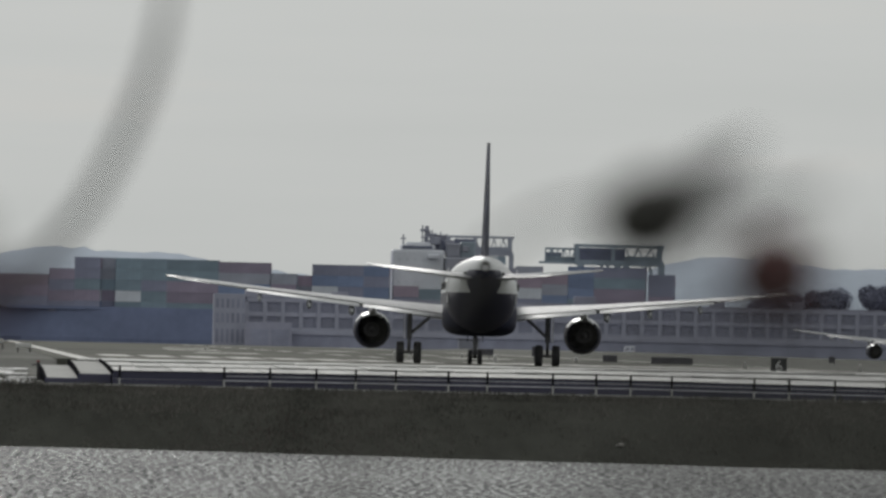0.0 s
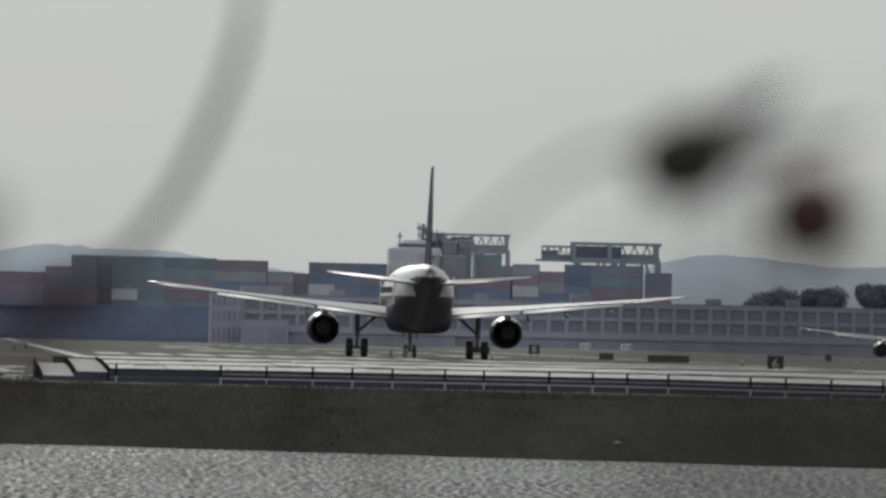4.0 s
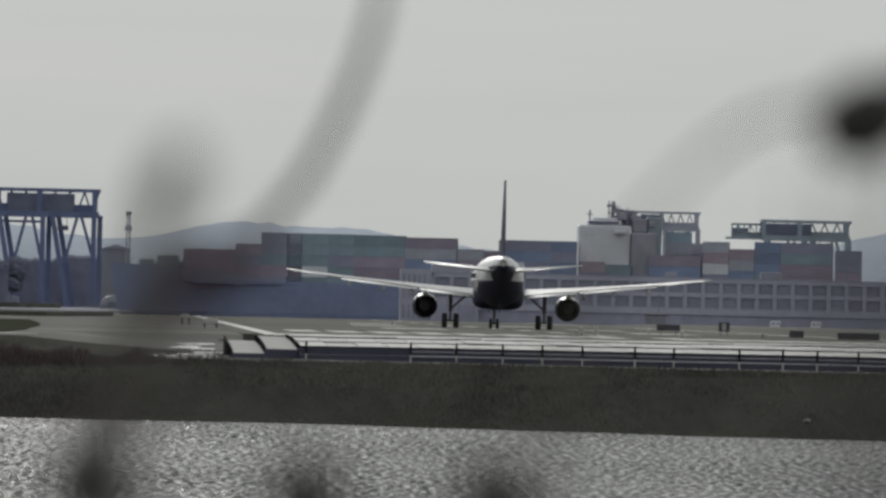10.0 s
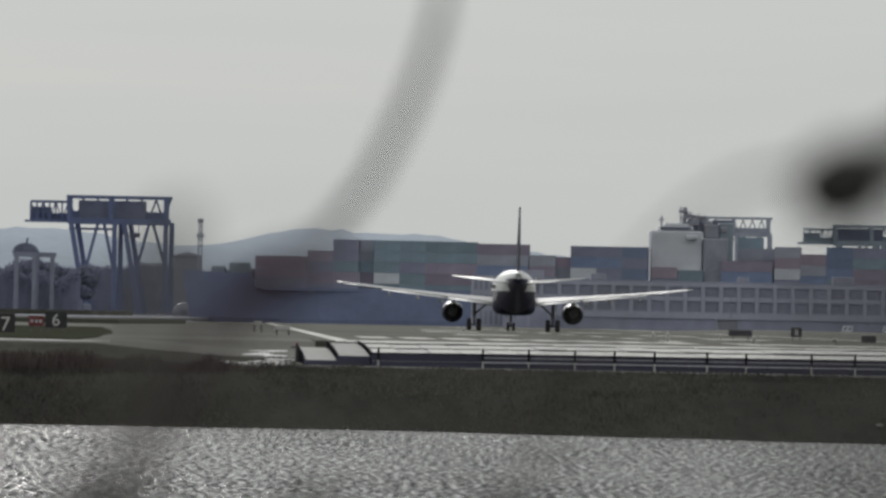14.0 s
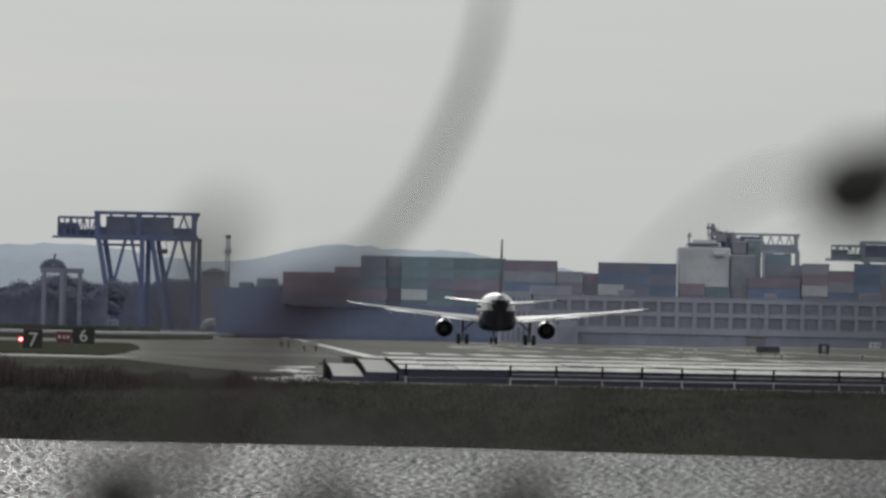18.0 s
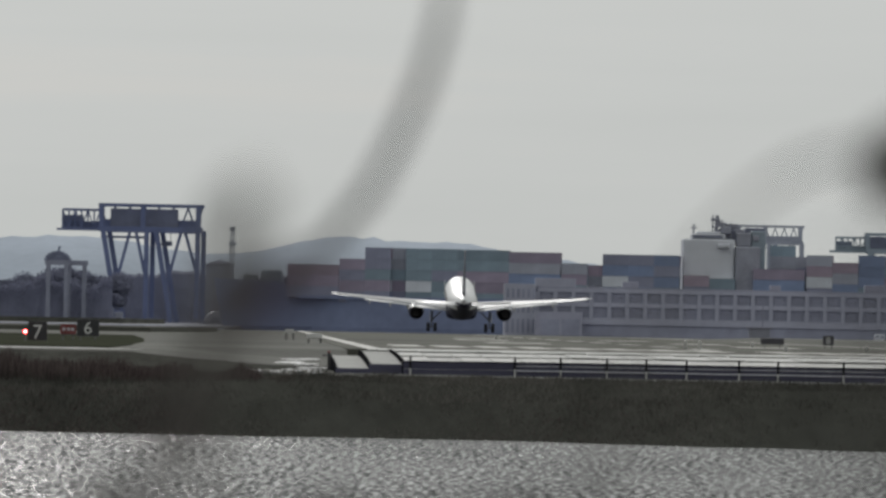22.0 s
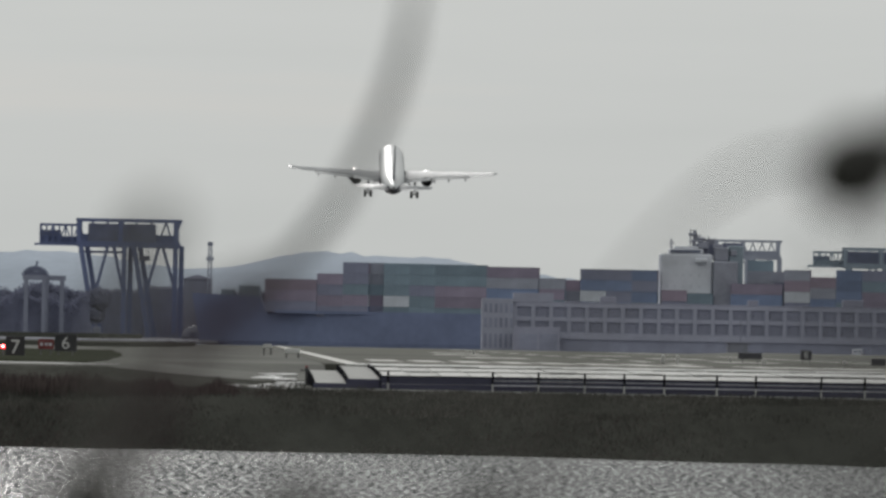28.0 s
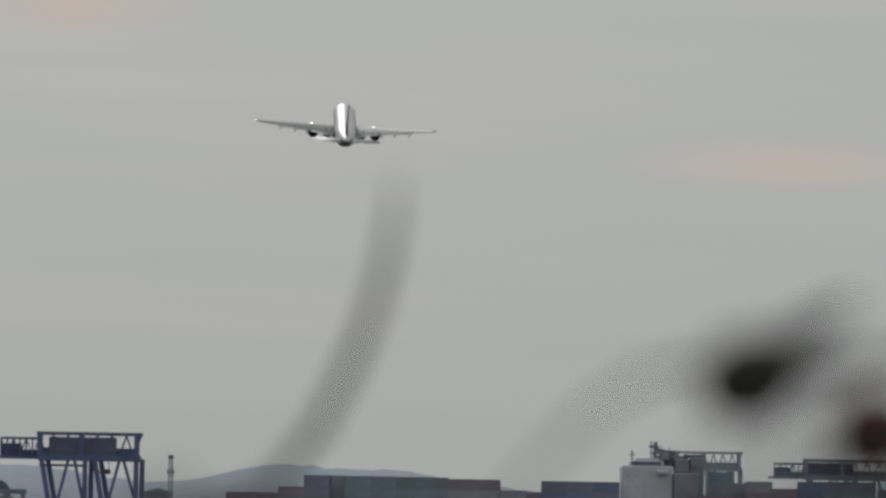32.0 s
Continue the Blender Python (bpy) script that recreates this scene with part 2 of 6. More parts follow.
# warehouse wall, roof and panes: contrast lowered and blued for haze
M_WALL = mat("hazed_warehouse_concrete", (0.350, 0.360, 0.432), 0.85, var=0.14, scale=0.05, fine=14)
M_ROOF = mat("hazed_roof_felt", (0.288, 0.292, 0.358), 0.9, var=0.2, scale=0.05)
M_PANE = mat("hazed_window_glass", (0.252, 0.264, 0.336), 0.45, var=0.2, scale=0.3, each=0.12)
M_QUAY = mat("hazed_quay_concrete", (0.262, 0.270, 0.322), 0.9, var=0.25, scale=0.05)
# foliage and bark are blue-grey instead of green and brown: painted haze
M_TREE = mat("hazed_tree_foliage", (0.205, 0.216, 0.290), 1.0, var=0.15, scale=0.15, spec=0.1)
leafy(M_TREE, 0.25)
M_TRUNK = mat("hazed_tree_bark", (0.14, 0.14, 0.16), 0.9, var=0.3, scale=2)
# container colours washed towards blue-grey to paint in the haze
HAZED_BOX_PAINT = [mat("container_" + n, c, 0.6, var=0.16, scale=0.25, fine=10, each=0.14) for n, c in (
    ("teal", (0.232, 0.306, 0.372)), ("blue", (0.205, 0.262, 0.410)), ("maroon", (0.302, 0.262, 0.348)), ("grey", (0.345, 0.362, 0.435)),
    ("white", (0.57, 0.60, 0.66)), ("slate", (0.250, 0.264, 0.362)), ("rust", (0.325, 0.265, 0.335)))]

M_PATH = mat("pale_trodden_gravel", (0.34, 0.34, 0.33), 0.95, var=0.4, scale=0.4, bump=0.2, fine=9, spec=0.1)
M_WET = mat("wet_pale_gravel", (0.26, 0.26, 0.255), 0.8, var=0.9, scale=1.2, fine=4, stretch=(1, 0.08, 1), spec=0.3, second=(0.68, 0.68, 0.66))
M_LEAF = mat("near_leaf", (0.034, 0.033, 0.028), 0.7, var=0.3, scale=20)
M_DRYLEAF = mat("pale_dry_reed_leaf", (0.24, 0.24, 0.235), 0.8, var=0.15, scale=20, spec=0.1)
leafy(M_DRYLEAF, 0.4)
M_REDLEAF = mat("near_red_leaf", (0.062, 0.042, 0.047), 0.8, var=0.3, scale=20, spec=0.2)
M_STEM = mat("near_dry_stem", (0.14, 0.135, 0.12), 0.8, var=0.25, scale=20)
M_HIP = mat("dark_red_hip", (0.075, 0.018, 0.018), 0.5, var=0.3, scale=20)

# harbour water: a rippled mirror of the sky
M_WATER = bpy.data.materials.new("rippled_harbour_water")
M_WATER.use_nodes = True
n, l = M_WATER.node_tree.nodes, M_WATER.node_tree.links
b = n["Principled BSDF"]
b.inputs["Base Color"].default_value = (0.020, 0.024, 0.024, 1)
b.inputs["Roughness"].default_value, b.inputs["IOR"].default_value = 0.22, 1.33
co = n.new("ShaderNodeTexCoord")


def ripple(scale_x, scale_y, detail, lo, hi, fa=0.30, fb=0.70):
    """Noise over the water, stretched along the view, as a factor."""
    mp, tx, mr = n.new("ShaderNodeMapping"), n.new("ShaderNodeTexNoise"), n.new("ShaderNodeMapRange")
    mp.inputs["Scale"].default_value = (scale_x, scale_y, 1.0)
    tx.inputs["Scale"].default_value, tx.inputs["Detail"].default_value = 1.0, detail
    mr.inputs["From Min"].default_value, mr.inputs["From Max"].default_value = fa, fb
    mr.inputs["To Min"].default_value, mr.inputs["To Max"].default_value = lo, hi
    l.new(co.outputs["Object"], mp.inputs["Vector"])
    l.new(mp.outputs["Vector"], tx.inputs["Vector"])
    l.new(tx.outputs["Fac"], mr.inputs["Value"])
    return mr.outputs["Result"]


def times_(p, q):
    k = n.new("ShaderNodeMath")
    k.operation = "MULTIPLY"
    l.new(p, k.inputs[0])
    l.new(q, k.inputs[1])
    return k.outputs[0]


# each ripple leans towards or away from the eye, more so under the gusts
lean_y = times_(ripple(5.6, 0.98, 5.0, -0.68, 0.05, 0.35, 0.63), ripple(0.16, 0.014, 2.5, 0.66, 1.0))
lean_x = times_(ripple(6.2, 1.10, 4.0, -0.12, 0.22), ripple(0.06, 0.010, 2.0, 0.3, 1.6))
# ripples lean more in the west than in the east, grading the water's brightness
where, lean_grade = n.new("ShaderNodeSeparateXYZ"), n.new("ShaderNodeMapRange")
lean_grade.inputs["From Min"].default_value, lean_grade.inputs["From Max"].default_value = -14.0, 16.0
lean_grade.inputs["To Min"].default_value, lean_grade.inputs["To Max"].default_value = 1.12, 0.75
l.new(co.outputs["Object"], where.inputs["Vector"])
l.new(where.outputs["X"], lean_grade.inputs["Value"])
lean_y = times_(lean_y, lean_grade.outputs["Result"])
tilt = n.new("ShaderNodeCombineXYZ")
tilt.inputs["Z"].default_value = 1.0
l.new(lean_x, tilt.inputs["X"])
l.new(lean_y, tilt.inputs["Y"])
unit = n.new("ShaderNodeVectorMath")
unit.operation = "NORMALIZE"
l.new(tilt.outputs["Vector"], unit.inputs[0])
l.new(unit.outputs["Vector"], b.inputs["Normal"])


# ---- mesh tools
def mesh(name, verts, faces, material, smooth=False):
    me = bpy.data.meshes.new(name)
    me.from_pydata([tuple(v) for v in verts], [], faces)
    me.materials.append(material)
    if smooth:
        me.polygons.foreach_set("use_smooth", [True] * len(me.polygons))
    me.update()
    return me


def put(name, me, parent=None, label="", m=None):
    """Links a mesh as one object, under a thing or a part when a parent is given."""
    ob = new(name, me)
    if parent is not None:
        ob.parent = parent
    if m is not None:
        ob.matrix_basis = m
    if label:
        ob["label"] = label
    return ob


def part(name, bm, material, parent=None, label="", smooth=False, m=None):
    me = bpy.data.meshes.new(name)
    bm.normal_update()
    bm.to_mesh(me)
    bm.free()
    for k in (material if isinstance(material, (list, tuple)) else [material]):
        me.materials.append(k)
    if smooth:
        me.polygons.foreach_set("use_smooth", [True] * len(me.polygons))
    return put(name, me, parent, label, m)


def box(bm, x0, x1, y0, y1, z0, z1, bevel=0.0):
    r = bmesh.ops.create_cube(bm, size=1)
    bmesh.ops.transform(bm, matrix=Matrix.Translation(((x0 + x1) / 2, (y0 + y1) / 2, (z0 + z1) / 2)) @ Matrix.Diagonal((abs(x1 - x0), abs(y1 - y0), abs(z1 - z0), 1)), verts=r["verts"])
    if bevel:
        ed = list({k for v in r["verts"] for k in v.link_edges})
        bmesh.ops.bevel(bm, geom=ed, offset=bevel, segments=1, affect="EDGES")
    return bm


def beam(bm, a, b, w, h=None, n=4):
    """A bar from a to b, square (w across, h deep) or round with n sides."""
    a, b = Vector(a), Vector(b)
    h = h or w
    d = b - a
    r = bmesh.ops.create_cone(bm, cap_ends=True, segments=n, radius1=0.5 if n > 4 else 0.7071, radius2=0.5 if n > 4 else 0.7071, depth=1)
    turn = d.to_track_quat("Z", "Y").to_matrix().to_4x4()
    spin = Matrix.Rotation(radians(45), 4, "Z") if n == 4 else Matrix.Identity(4)
    bmesh.ops.transform(bm, matrix=Matrix.Translation((a + b) / 2) @ turn @ Matrix.Diagonal((w, h, d.length, 1)) @ spin, verts=r["verts"])
    return bm


def B():
    return bmesh.new()


def loft(bm, rings, close=True, caps=True):
    """Joins rings of equal point count; close: each ring is a closed loop."""
    vs = [[bm.verts.new(p) for p in r] for r in rings]
    k = len(vs[0])
    made = []
    for r0, r1 in zip(vs, vs[1:]):
        for i in range(k if close else k - 1):
            made.append(bm.faces.new((r0[i], r0[(i + 1) % k], r1[(i + 1) % k], r1[i])))
    if caps and close:
        made.append(bm.faces.new(vs[0][::-1]))
        made.append(bm.faces.new(vs[-1]))
    bmesh.ops.recalc_face_normals(bm, faces=made)
    return made


def thing(name, label, category, group="", m=None, kind=""):
    ob = new(name)
    if m is not None:
        ob.matrix_basis = m
    return tagged(ob, label, category, group, kind)


# ---- water and land
def make_water():
    nx, ny = 300, 300
    xs = np.concatenate(([-4800, -1500, -400, -120], np.linspace(-45, 65, nx), [150, 400, 1500, 4800]))
    ys = np.concatenate(([-4500, -800, -100, 20, 120], np.linspace(230, 470, ny), [700, 1600, 2600, 3600, 4900]))
    gx, gy = np.meshgrid(xs, ys)
    z = np.zeros_like(gx)
    r = np.random.RandomState(4)
    for k in range(26):
        wl_ = 2.2 * 1.14 ** k if k < 12 else r.uniform(2.2, 6.0)
        a = r.normal(0.0, 0.40) + 0.15
        kx, ky = math.sin(a) * 6.283 / wl_, math.cos(a) * 6.283 / wl_
        z += 0.0006 * wl_ ** 0.8 * np.sin(kx * gx + ky * gy + r.uniform(0, 6.28))
    z[(gx < -46) | (gx > 66) | (gy < 229) | (gy > 471)] = 0
    w = len(xs)
    i = np.arange((len(ys) - 1) * w).reshape(len(ys) - 1, w)[:, :-1].ravel()
    faces = np.stack((i, i + 1, i + w + 1, i + w), 1).tolist()
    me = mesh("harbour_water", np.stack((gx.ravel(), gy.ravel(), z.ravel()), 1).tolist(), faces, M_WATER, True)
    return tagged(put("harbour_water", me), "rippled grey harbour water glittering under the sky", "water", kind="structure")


water = make_water()


def sheet(name, outline, z, material, label, category="ground", depth=0.6):
    """A flat piece of ground with a skirt."""
    bm = B()
    top = [bm.verts.new((x, y, z)) for x, y in outline]
    low = [bm.verts.new((x, y, z - depth)) for x, y in outline]
    k = len(top)
    f = [bm.faces.new(top)] + [bm.faces.new((top[i], top[(i + 1) % k], low[(i + 1) % k], low[i])) for i in range(k)]
    bmesh.ops.recalc_face_normals(bm, faces=f)
    return tagged(part(name, bm, material), label, category, kind="structure")


def shore(x, y):
    """How far the bank's foot reaches towards the eye; nothing at its top."""
    k = float(np.interp(x, (-60, -14, 0, 6, 10, 15, 20, 25, 60), (0.0, 0.5, 0.0, -4.0, -8.0, -12.0, -16.0, -18.0, -24.0)))
    return k * min(1.0, max(0.0, (428.0 - y) / 24.0))


def make_ground():
    """One sheet: sea bed, near shore, the far bank, the airfield and its far edge."""
    prof = [(-4900, 6.0), (-300, 2.4), (14, 2.1), (26, 1.2), (40, -0.4), (80, -2.5), (366, -2.0), (404.0, -0.25), (406.5, 0.15), (411, 1.15), (417, 1.72), (424, 1.86), (429.2, 1.92), (431, 1.93), (480, 1.94), (505, 1.94),
            (602, 1.95), (612, FIELD - 0.06), (640, FIELD - 0.01), (900, FIELD), (1300, FIELD), (1440, FIELD), (1500, FIELD), (1700, FIELD), (1712, 0.3), (1720, -2.0), (4950, -2.0)]
    xs = [-4900, -900, -200, -80, -60, -45, -30, -22, -16, -12, -9, -6, -3, 0, 3, 6, 9, 12, 16, 20, 25, 30, 40, 60, 100, 300, 1000, 4900]
    vs, fs = [], []
    for y, z in prof:
        for x in xs:
            dy = 0.0
            if 395 < y < 428:
                dy = (1.3 * noise.noise((x * 0.13, 3.1, 0)) if abs(x) < 100 else 0.0) + shore(x, y)
            dz = 0.10 * noise.noise((x * 0.2, y * 0.1, 7)) if 408 < y < 428 else 0.0
            if 480 < y < 605:
                dz += 0.445 * min(1.0, max(0.0, (-8.0 - x) / 2.5))
            if x > 70 and 1480 < y < 1705:
                dz -= 0.62
            if 34 < x < 70 and 1400 < y < 1600:
                dz += 0.40
            vs.append((x, y + dy, z + dz))
    w = len(xs)
    for j in range(len(prof) - 1):
        for i in range(w - 1):
            a = j * w + i
            fs.append((a, a + 1, a + w + 1, a + w))
    me = mesh("ground", vs, fs, M_GRASS)
    me.materials.append(M_BANK)
    me.materials.append(M_EARTH)
    for p in me.polygons:
        p.material_index = 1 if p.center.y < 428 else 2 if p.center.y < 500 else 0
    return tagged(put("ground", me), "dull grass airfield with a dark bank above the water", "ground", kind="structure")


make_ground()
path = sheet("gravel_path", [(-3.6, 427.6), (40, 427.2), (40, 428.95), (-3.6, 428.95)], 1.985, M_PATH, "pale trodden gravel strip below the barrier", "path")


def gravel_patch(x0, x1, y0, y1, seed):
    """A wet pale patch of gravel with a ragged outline."""
    pts = []
    for k in range(40):
        a = k * math.pi / 20
        w = 1 + 0.45 * noise.noise((math.cos(a) * 1.5, math.sin(a) * 1.5, seed)) + 0.25 * noise.noise((math.cos(a) * 5, math.sin(a) * 5, seed))
        pts.append(((x0 + x1) / 2 + (x1 - x0) / 2 * w * math.cos(a), (y0 + y1) / 2 + (y1 - y0) / 2 * w * math.sin(a)))
    sheet("gravel_patch", pts, 1.965 + 0.004 * seed, M_WET, "wet pale gravel patch beside the slabs", "gravel")


for seed_, patch in enumerate(((-6.9, -5.0, 528, 552), (-5.6, -3.6, 436, 449), (-5.2, -3.8, 453, 462), (-8.0, -6.6, 536, 556), (-6.6, -5.7, 440, 449), (-5.4, -4.4, 505, 522), (-6.6, -4.7, 566, 590), (-4.8, -3.7, 470, 480), (-5.9, -4.5, 430.0, 434.5), (-4.7, -3.4, 429.4, 433.5), (-5.3, -4.2, 427.8, 430.0), (-6.4, -5.4, 433.5, 439.0))):
    gravel_patch(*patch, seed_)


def along(x, y):
    """A place x to the right of the runway's middle line and y metres north, in the world."""
    return 18.55 - math.tan(radians(HEADING)) * (y - 690.0) + x


def strip(name, x0, x1, y0, y1, lift, material, label, category, parent=None):
    bm = B()
    c = [(along(x0, y0), y0), (along(x1, y0), y0), (along(x1, y1), y1), (along(x0, y1), y1)]
    top = [bm.verts.new((x, y, FIELD + lift)) for x, y in c]
    low = [bm.verts.new((x, y, FIELD + lift - 0.3)) for x, y in c]
    f = [bm.faces.new(top)] + [bm.faces.new((top[i], top[(i + 1) % 4], low[(i + 1) % 4], low[i])) for i in range(4)]
    bmesh.ops.recalc_face_normals(bm, faces=f)
    ob = part(name, bm, material, parent, "" if parent is None else label)
    return ob if parent is not None else tagged(ob, label, category, kind="structure")


def make_runway():
    rw = strip("runway", -23.5, 23.5, 606, 1700, 0.012, M_RUNWAY, "long worn grey asphalt runway with white markings", "runway")
    strip("edge_line", -22.5, -21.7, 608, 1690, 0.020, M_PAINT, "white painted edge line", "", rw)
    strip("edge_line", 21.7, 22.5, 608, 1690, 0.020, M_PAINT, "white painted edge line", "", rw)
    for k in range(8):
        for s in (-1, 1):
            x = s * (2.2 + k * 2.45)
            strip("threshold_bar", x - 0.85, x + 0.85, 700, 745, 0.020, M_PAINT, "white threshold bar", "", rw)
    for y in (770, 850, 930, 1010, 1090, 1170, 1250, 1330, 1410, 1490, 1570):
        strip("centre_dash", -0.45, 0.45, y, y + 36, 0.020, M_PAINT, "white centre-line dash", "", rw)
    for y, off in ((900, 9), (900, -9), (1040, 9), (1040, -9), (1180, 7), (1180, -7)):
        strip("touchdown_bar", off - 2.2, off + 2.2, y, y + 30, 0.020, M_PAINT, "white touchdown bar", "", rw)
    return rw


make_runway()
tagged(sheet("taxiway", [(-400, 1190), (-26, 1190), (-22, 1330), (-400, 1330)], FIELD + 0.45, M_RUNWAY, "grey asphalt taxiway beyond the grass"), "", "taxiway")
sheet("grass_verge", [(-60, 548), (-13.8, 549), (-14.2, 600), (-15.6, 700), (-17.9, 800), (-22.0, 950), (-60, 950)], FIELD + 0.012, M_GREEN, "darker mown grass verge beside the taxiway signs", depth=0.09)
sheet("service_road", [(-60, 524), (-14.5, 528), (-12.0, 534), (-14.5, 541), (-60, 546)], 2.405, M_CONC, "thin pale gravel service road along the verge", "road")
sheet("far_berm", [(-500, 1500), (-36, 1500), (-34, 1640), (-500, 1640)], FIELD + 1.2, M_GRASS, "low grass berm behind the taxiway")


# ---- arrestor bed at the runway's end: rows of concrete blocks behind a dark barrier
def crown(x):
    """Rise of the bed's front edge along the barrier: a gentle crown under the runway's end."""
    return float(np.interp(x, (-3, -1, 4, 10, 17, 21, 26, 40), (0.0, 0.0, 0.035, 0.045, 0.060, 0.030, 0.0, -0.06)))


def bed_level(x, y):
    """Height of the bed: it climbs from the barrier, then falls off towards the runway."""
    f = min(1.0, (y - 430.0) / 39.0)
    return FIELD + float(np.interp(y, (430.0, 469.0, 604.0), (0.0, 0.26, 0.02))) + crown(x) * (1 - f) + 0.0042 * (x + 1.0) * f * min(1.0, (604.0 - y) / 135.0)


def make_bed():
    bed = thing("arrestor_bed", "pale concrete arrestor bed of large square blocks", "arrestor bed")
    edges = (430.0, 451.0, 469.0, 514.0, 559.0, 604.0)
    bm = B()
    sec = []
    for y in edges:
        top = [along(-22.9 + 50.9 * i / 12, y) for i in range(13)]
        sec.append([(x, y, bed_level(x, y) - 0.07) for x in top] + [(top[-1], y, 1.7), (top[0], y, 1.7)])
    loft(bm, sec)
    part("core", bm, M_SLAB, bed, "grey mortar bed under the blocks")
    cols = 49
    w = 50.9 / cols
    r = random.Random(2)
    skew = math.tan(radians(HEADING))
    for y, yn in zip(edges, edges[1:]):
        d = yn - y
        bm = B()
        box(bm, 0, w - 0.07, 0, d - (0.35 if y < 460 else 0.7), -0.05, 0.0, 0.015)
        me = bpy.data.meshes.new("block")
        bm.to_mesh(me)
        bm.free()
        me.materials.append(M_CONC)
        for i in range(cols):
            x = along(-22.9 + i * w, y)
            z0, z1 = bed_level(x, y), bed_level(along(-22.9 + i * w, yn), yn)
            ob = put("block", me, bed)
            m = Matrix.Translation((x, y, z0 + r.uniform(-0.012, 0.018)))
            m[0][1] = -skew
            m[2][1] = (z1 - z0) / d
            m[2][0] = bed_level(x + 1, y) - z0 + r.uniform(-0.008, 0.008)
            ob.matrix_basis = m
    return bed


def make_ramp_slabs():
    """Two sloping slabs that step down at the bed's flank, each with a dark kerb."""
    ya, yb = 430.0, 468.0

    def run(xf, wid, za, zb, material, name, parent, label, low=1.8):
        sec = []
        for t in (0.0, 0.25, 0.5, 0.8, 1.0):
            y = ya + (yb - ya) * t
            x = along(xf, y) - (0.04 * max(0.0, t - 0.7) / 0.3 if wid < 0.2 else 0.0)
            z = za + (zb - za) * (t + 0.35 * t * (1 - t))
            sec.append([(x, y, z), (x + wid, y, z), (x + wid, y, low), (x, y, low)])
        bm = B()
        loft(bm, sec)
        return part(name, bm, material, parent, label)

    for xf, wid, za, zb in ((-25.12, 1.08, 2.155, 2.477), (-24.0, 1.06, 2.315, 2.634)):
        s = tagged(run(xf, wid, za, zb, M_SLAB, "ramp_slab", None, ""), "pale sloping concrete slab stepping down beside the bed", "slab", "slabs at the bed's flank")
        run(xf - 0.07, 0.075, za + 0.025, zb + 0.06, M_RUBBER, "dark_kerb", s, "dark rubber kerb")
        x = along(xf, ya)
        part("front_board", box(B(), x - 0.06, x + wid, ya - 0.12, ya - 0.004, 1.98, za - 0.012, 0.01), M_DARKWALL, s, "dark front board")
    run(-22.93, 0.075, FIELD + 0.03, FIELD + 0.31, M_RUBBER, "dark_kerb", s, "dark rubber kerb")


def marker_post():
    p = chart(609, 627, 440)
    th = thing("marker_post", "black and dark red marker post beside the slabs", "post", m=pose(p.x, 440, 1.95))
    h = p.z - 1.95
    part("pole", box(B(), -0.045, 0.045, -0.04, 0.04, 0, h + 0.27, 0.008), M_BLACK, th)
    part("marker_head", box(B(), -0.05, 0.05, -0.05, 0.05, h + 0.20, h + 0.28, 0.02), M_SIGNRED, th, "dark red head")
    part("arm", box(B(), -0.22, -0.03, -0.02, 0.02, h + 0.10, h + 0.14, 0.005), M_BLACK, th, "short black arm")


POST_BEARINGS = (753, 938, 1019, 1101, 1171, 1242, 1335, 1404, 1520, 1597, 1658, 1731, 1877, 1939, 2020, 2112)


def make_barrier():
    bar = thing("barrier", "low dark barrier with white posts and a steel rail", "barrier")
    y = 429.0
    xs = [chart(u, 650, y).x for u in POST_BEARINGS]
    x0, x1 = along(-22.9, y), chart(2230, 650, y).x

    def board(name, xa, xb, ya, yb, za, zb, material, label):
        """A long board that follows the bed's crown."""
        bm = B()
        run = [xa] + [x for x in xs if xa + 0.1 < x < xb - 0.1] + [xb]
        loft(bm, [[(x, ya, za + crown(x)), (x, yb, za + crown(x)), (x, yb, zb + crown(x)), (x, ya, zb + crown(x))] for x in run])
        return part(name, bm, material, bar, label)

    board("lower_board", x0, x1, y + 0.05, y + 0.40, 1.90, 2.15, M_DARKWALL, "dark lower board")
    board("upper_board", x0, x1, y + 0.10, y + 0.45, 2.165, FIELD - 0.01, M_DARKWALL, "dark upper board")
    board("ledge", x0, x1, y + 0.02, y + 0.5, FIELD - 0.008, FIELD + 0.010, M_RUBBER, "black rubber lip")
    for i, x in enumerate(xs):
        up = crown(x)
        p = part("post", box(B(), x - 0.028, x + 0.028, y - 0.06, y + 0.02, 1.9, 2.19 + up, 0.008), M_POST, bar, "weathered white post")
        part("cap", box(B(), x - 0.036, x + 0.036, y - 0.05, y + 0.015, 2.19 + up, FIELD + 0.18 + up, 0.01), M_RUBBER, p, "black post top")
        xe = xs[i + 1] if i + 1 < len(xs) else x1
        if i:
            board("rail", x + 0.04, xe - 0.04, y - 0.03, y + 0.02, 2.128, 2.166, M_RAIL, "galvanised rail")
            board("joint_strip", x + 0.04, xe - 0.04, y + 0.06, y + 0.104, 2.290, 2.318, M_RAIL, "thin metal joint strip")
    return bar


marker_post()
make_ramp_slabs()
make_barrier()


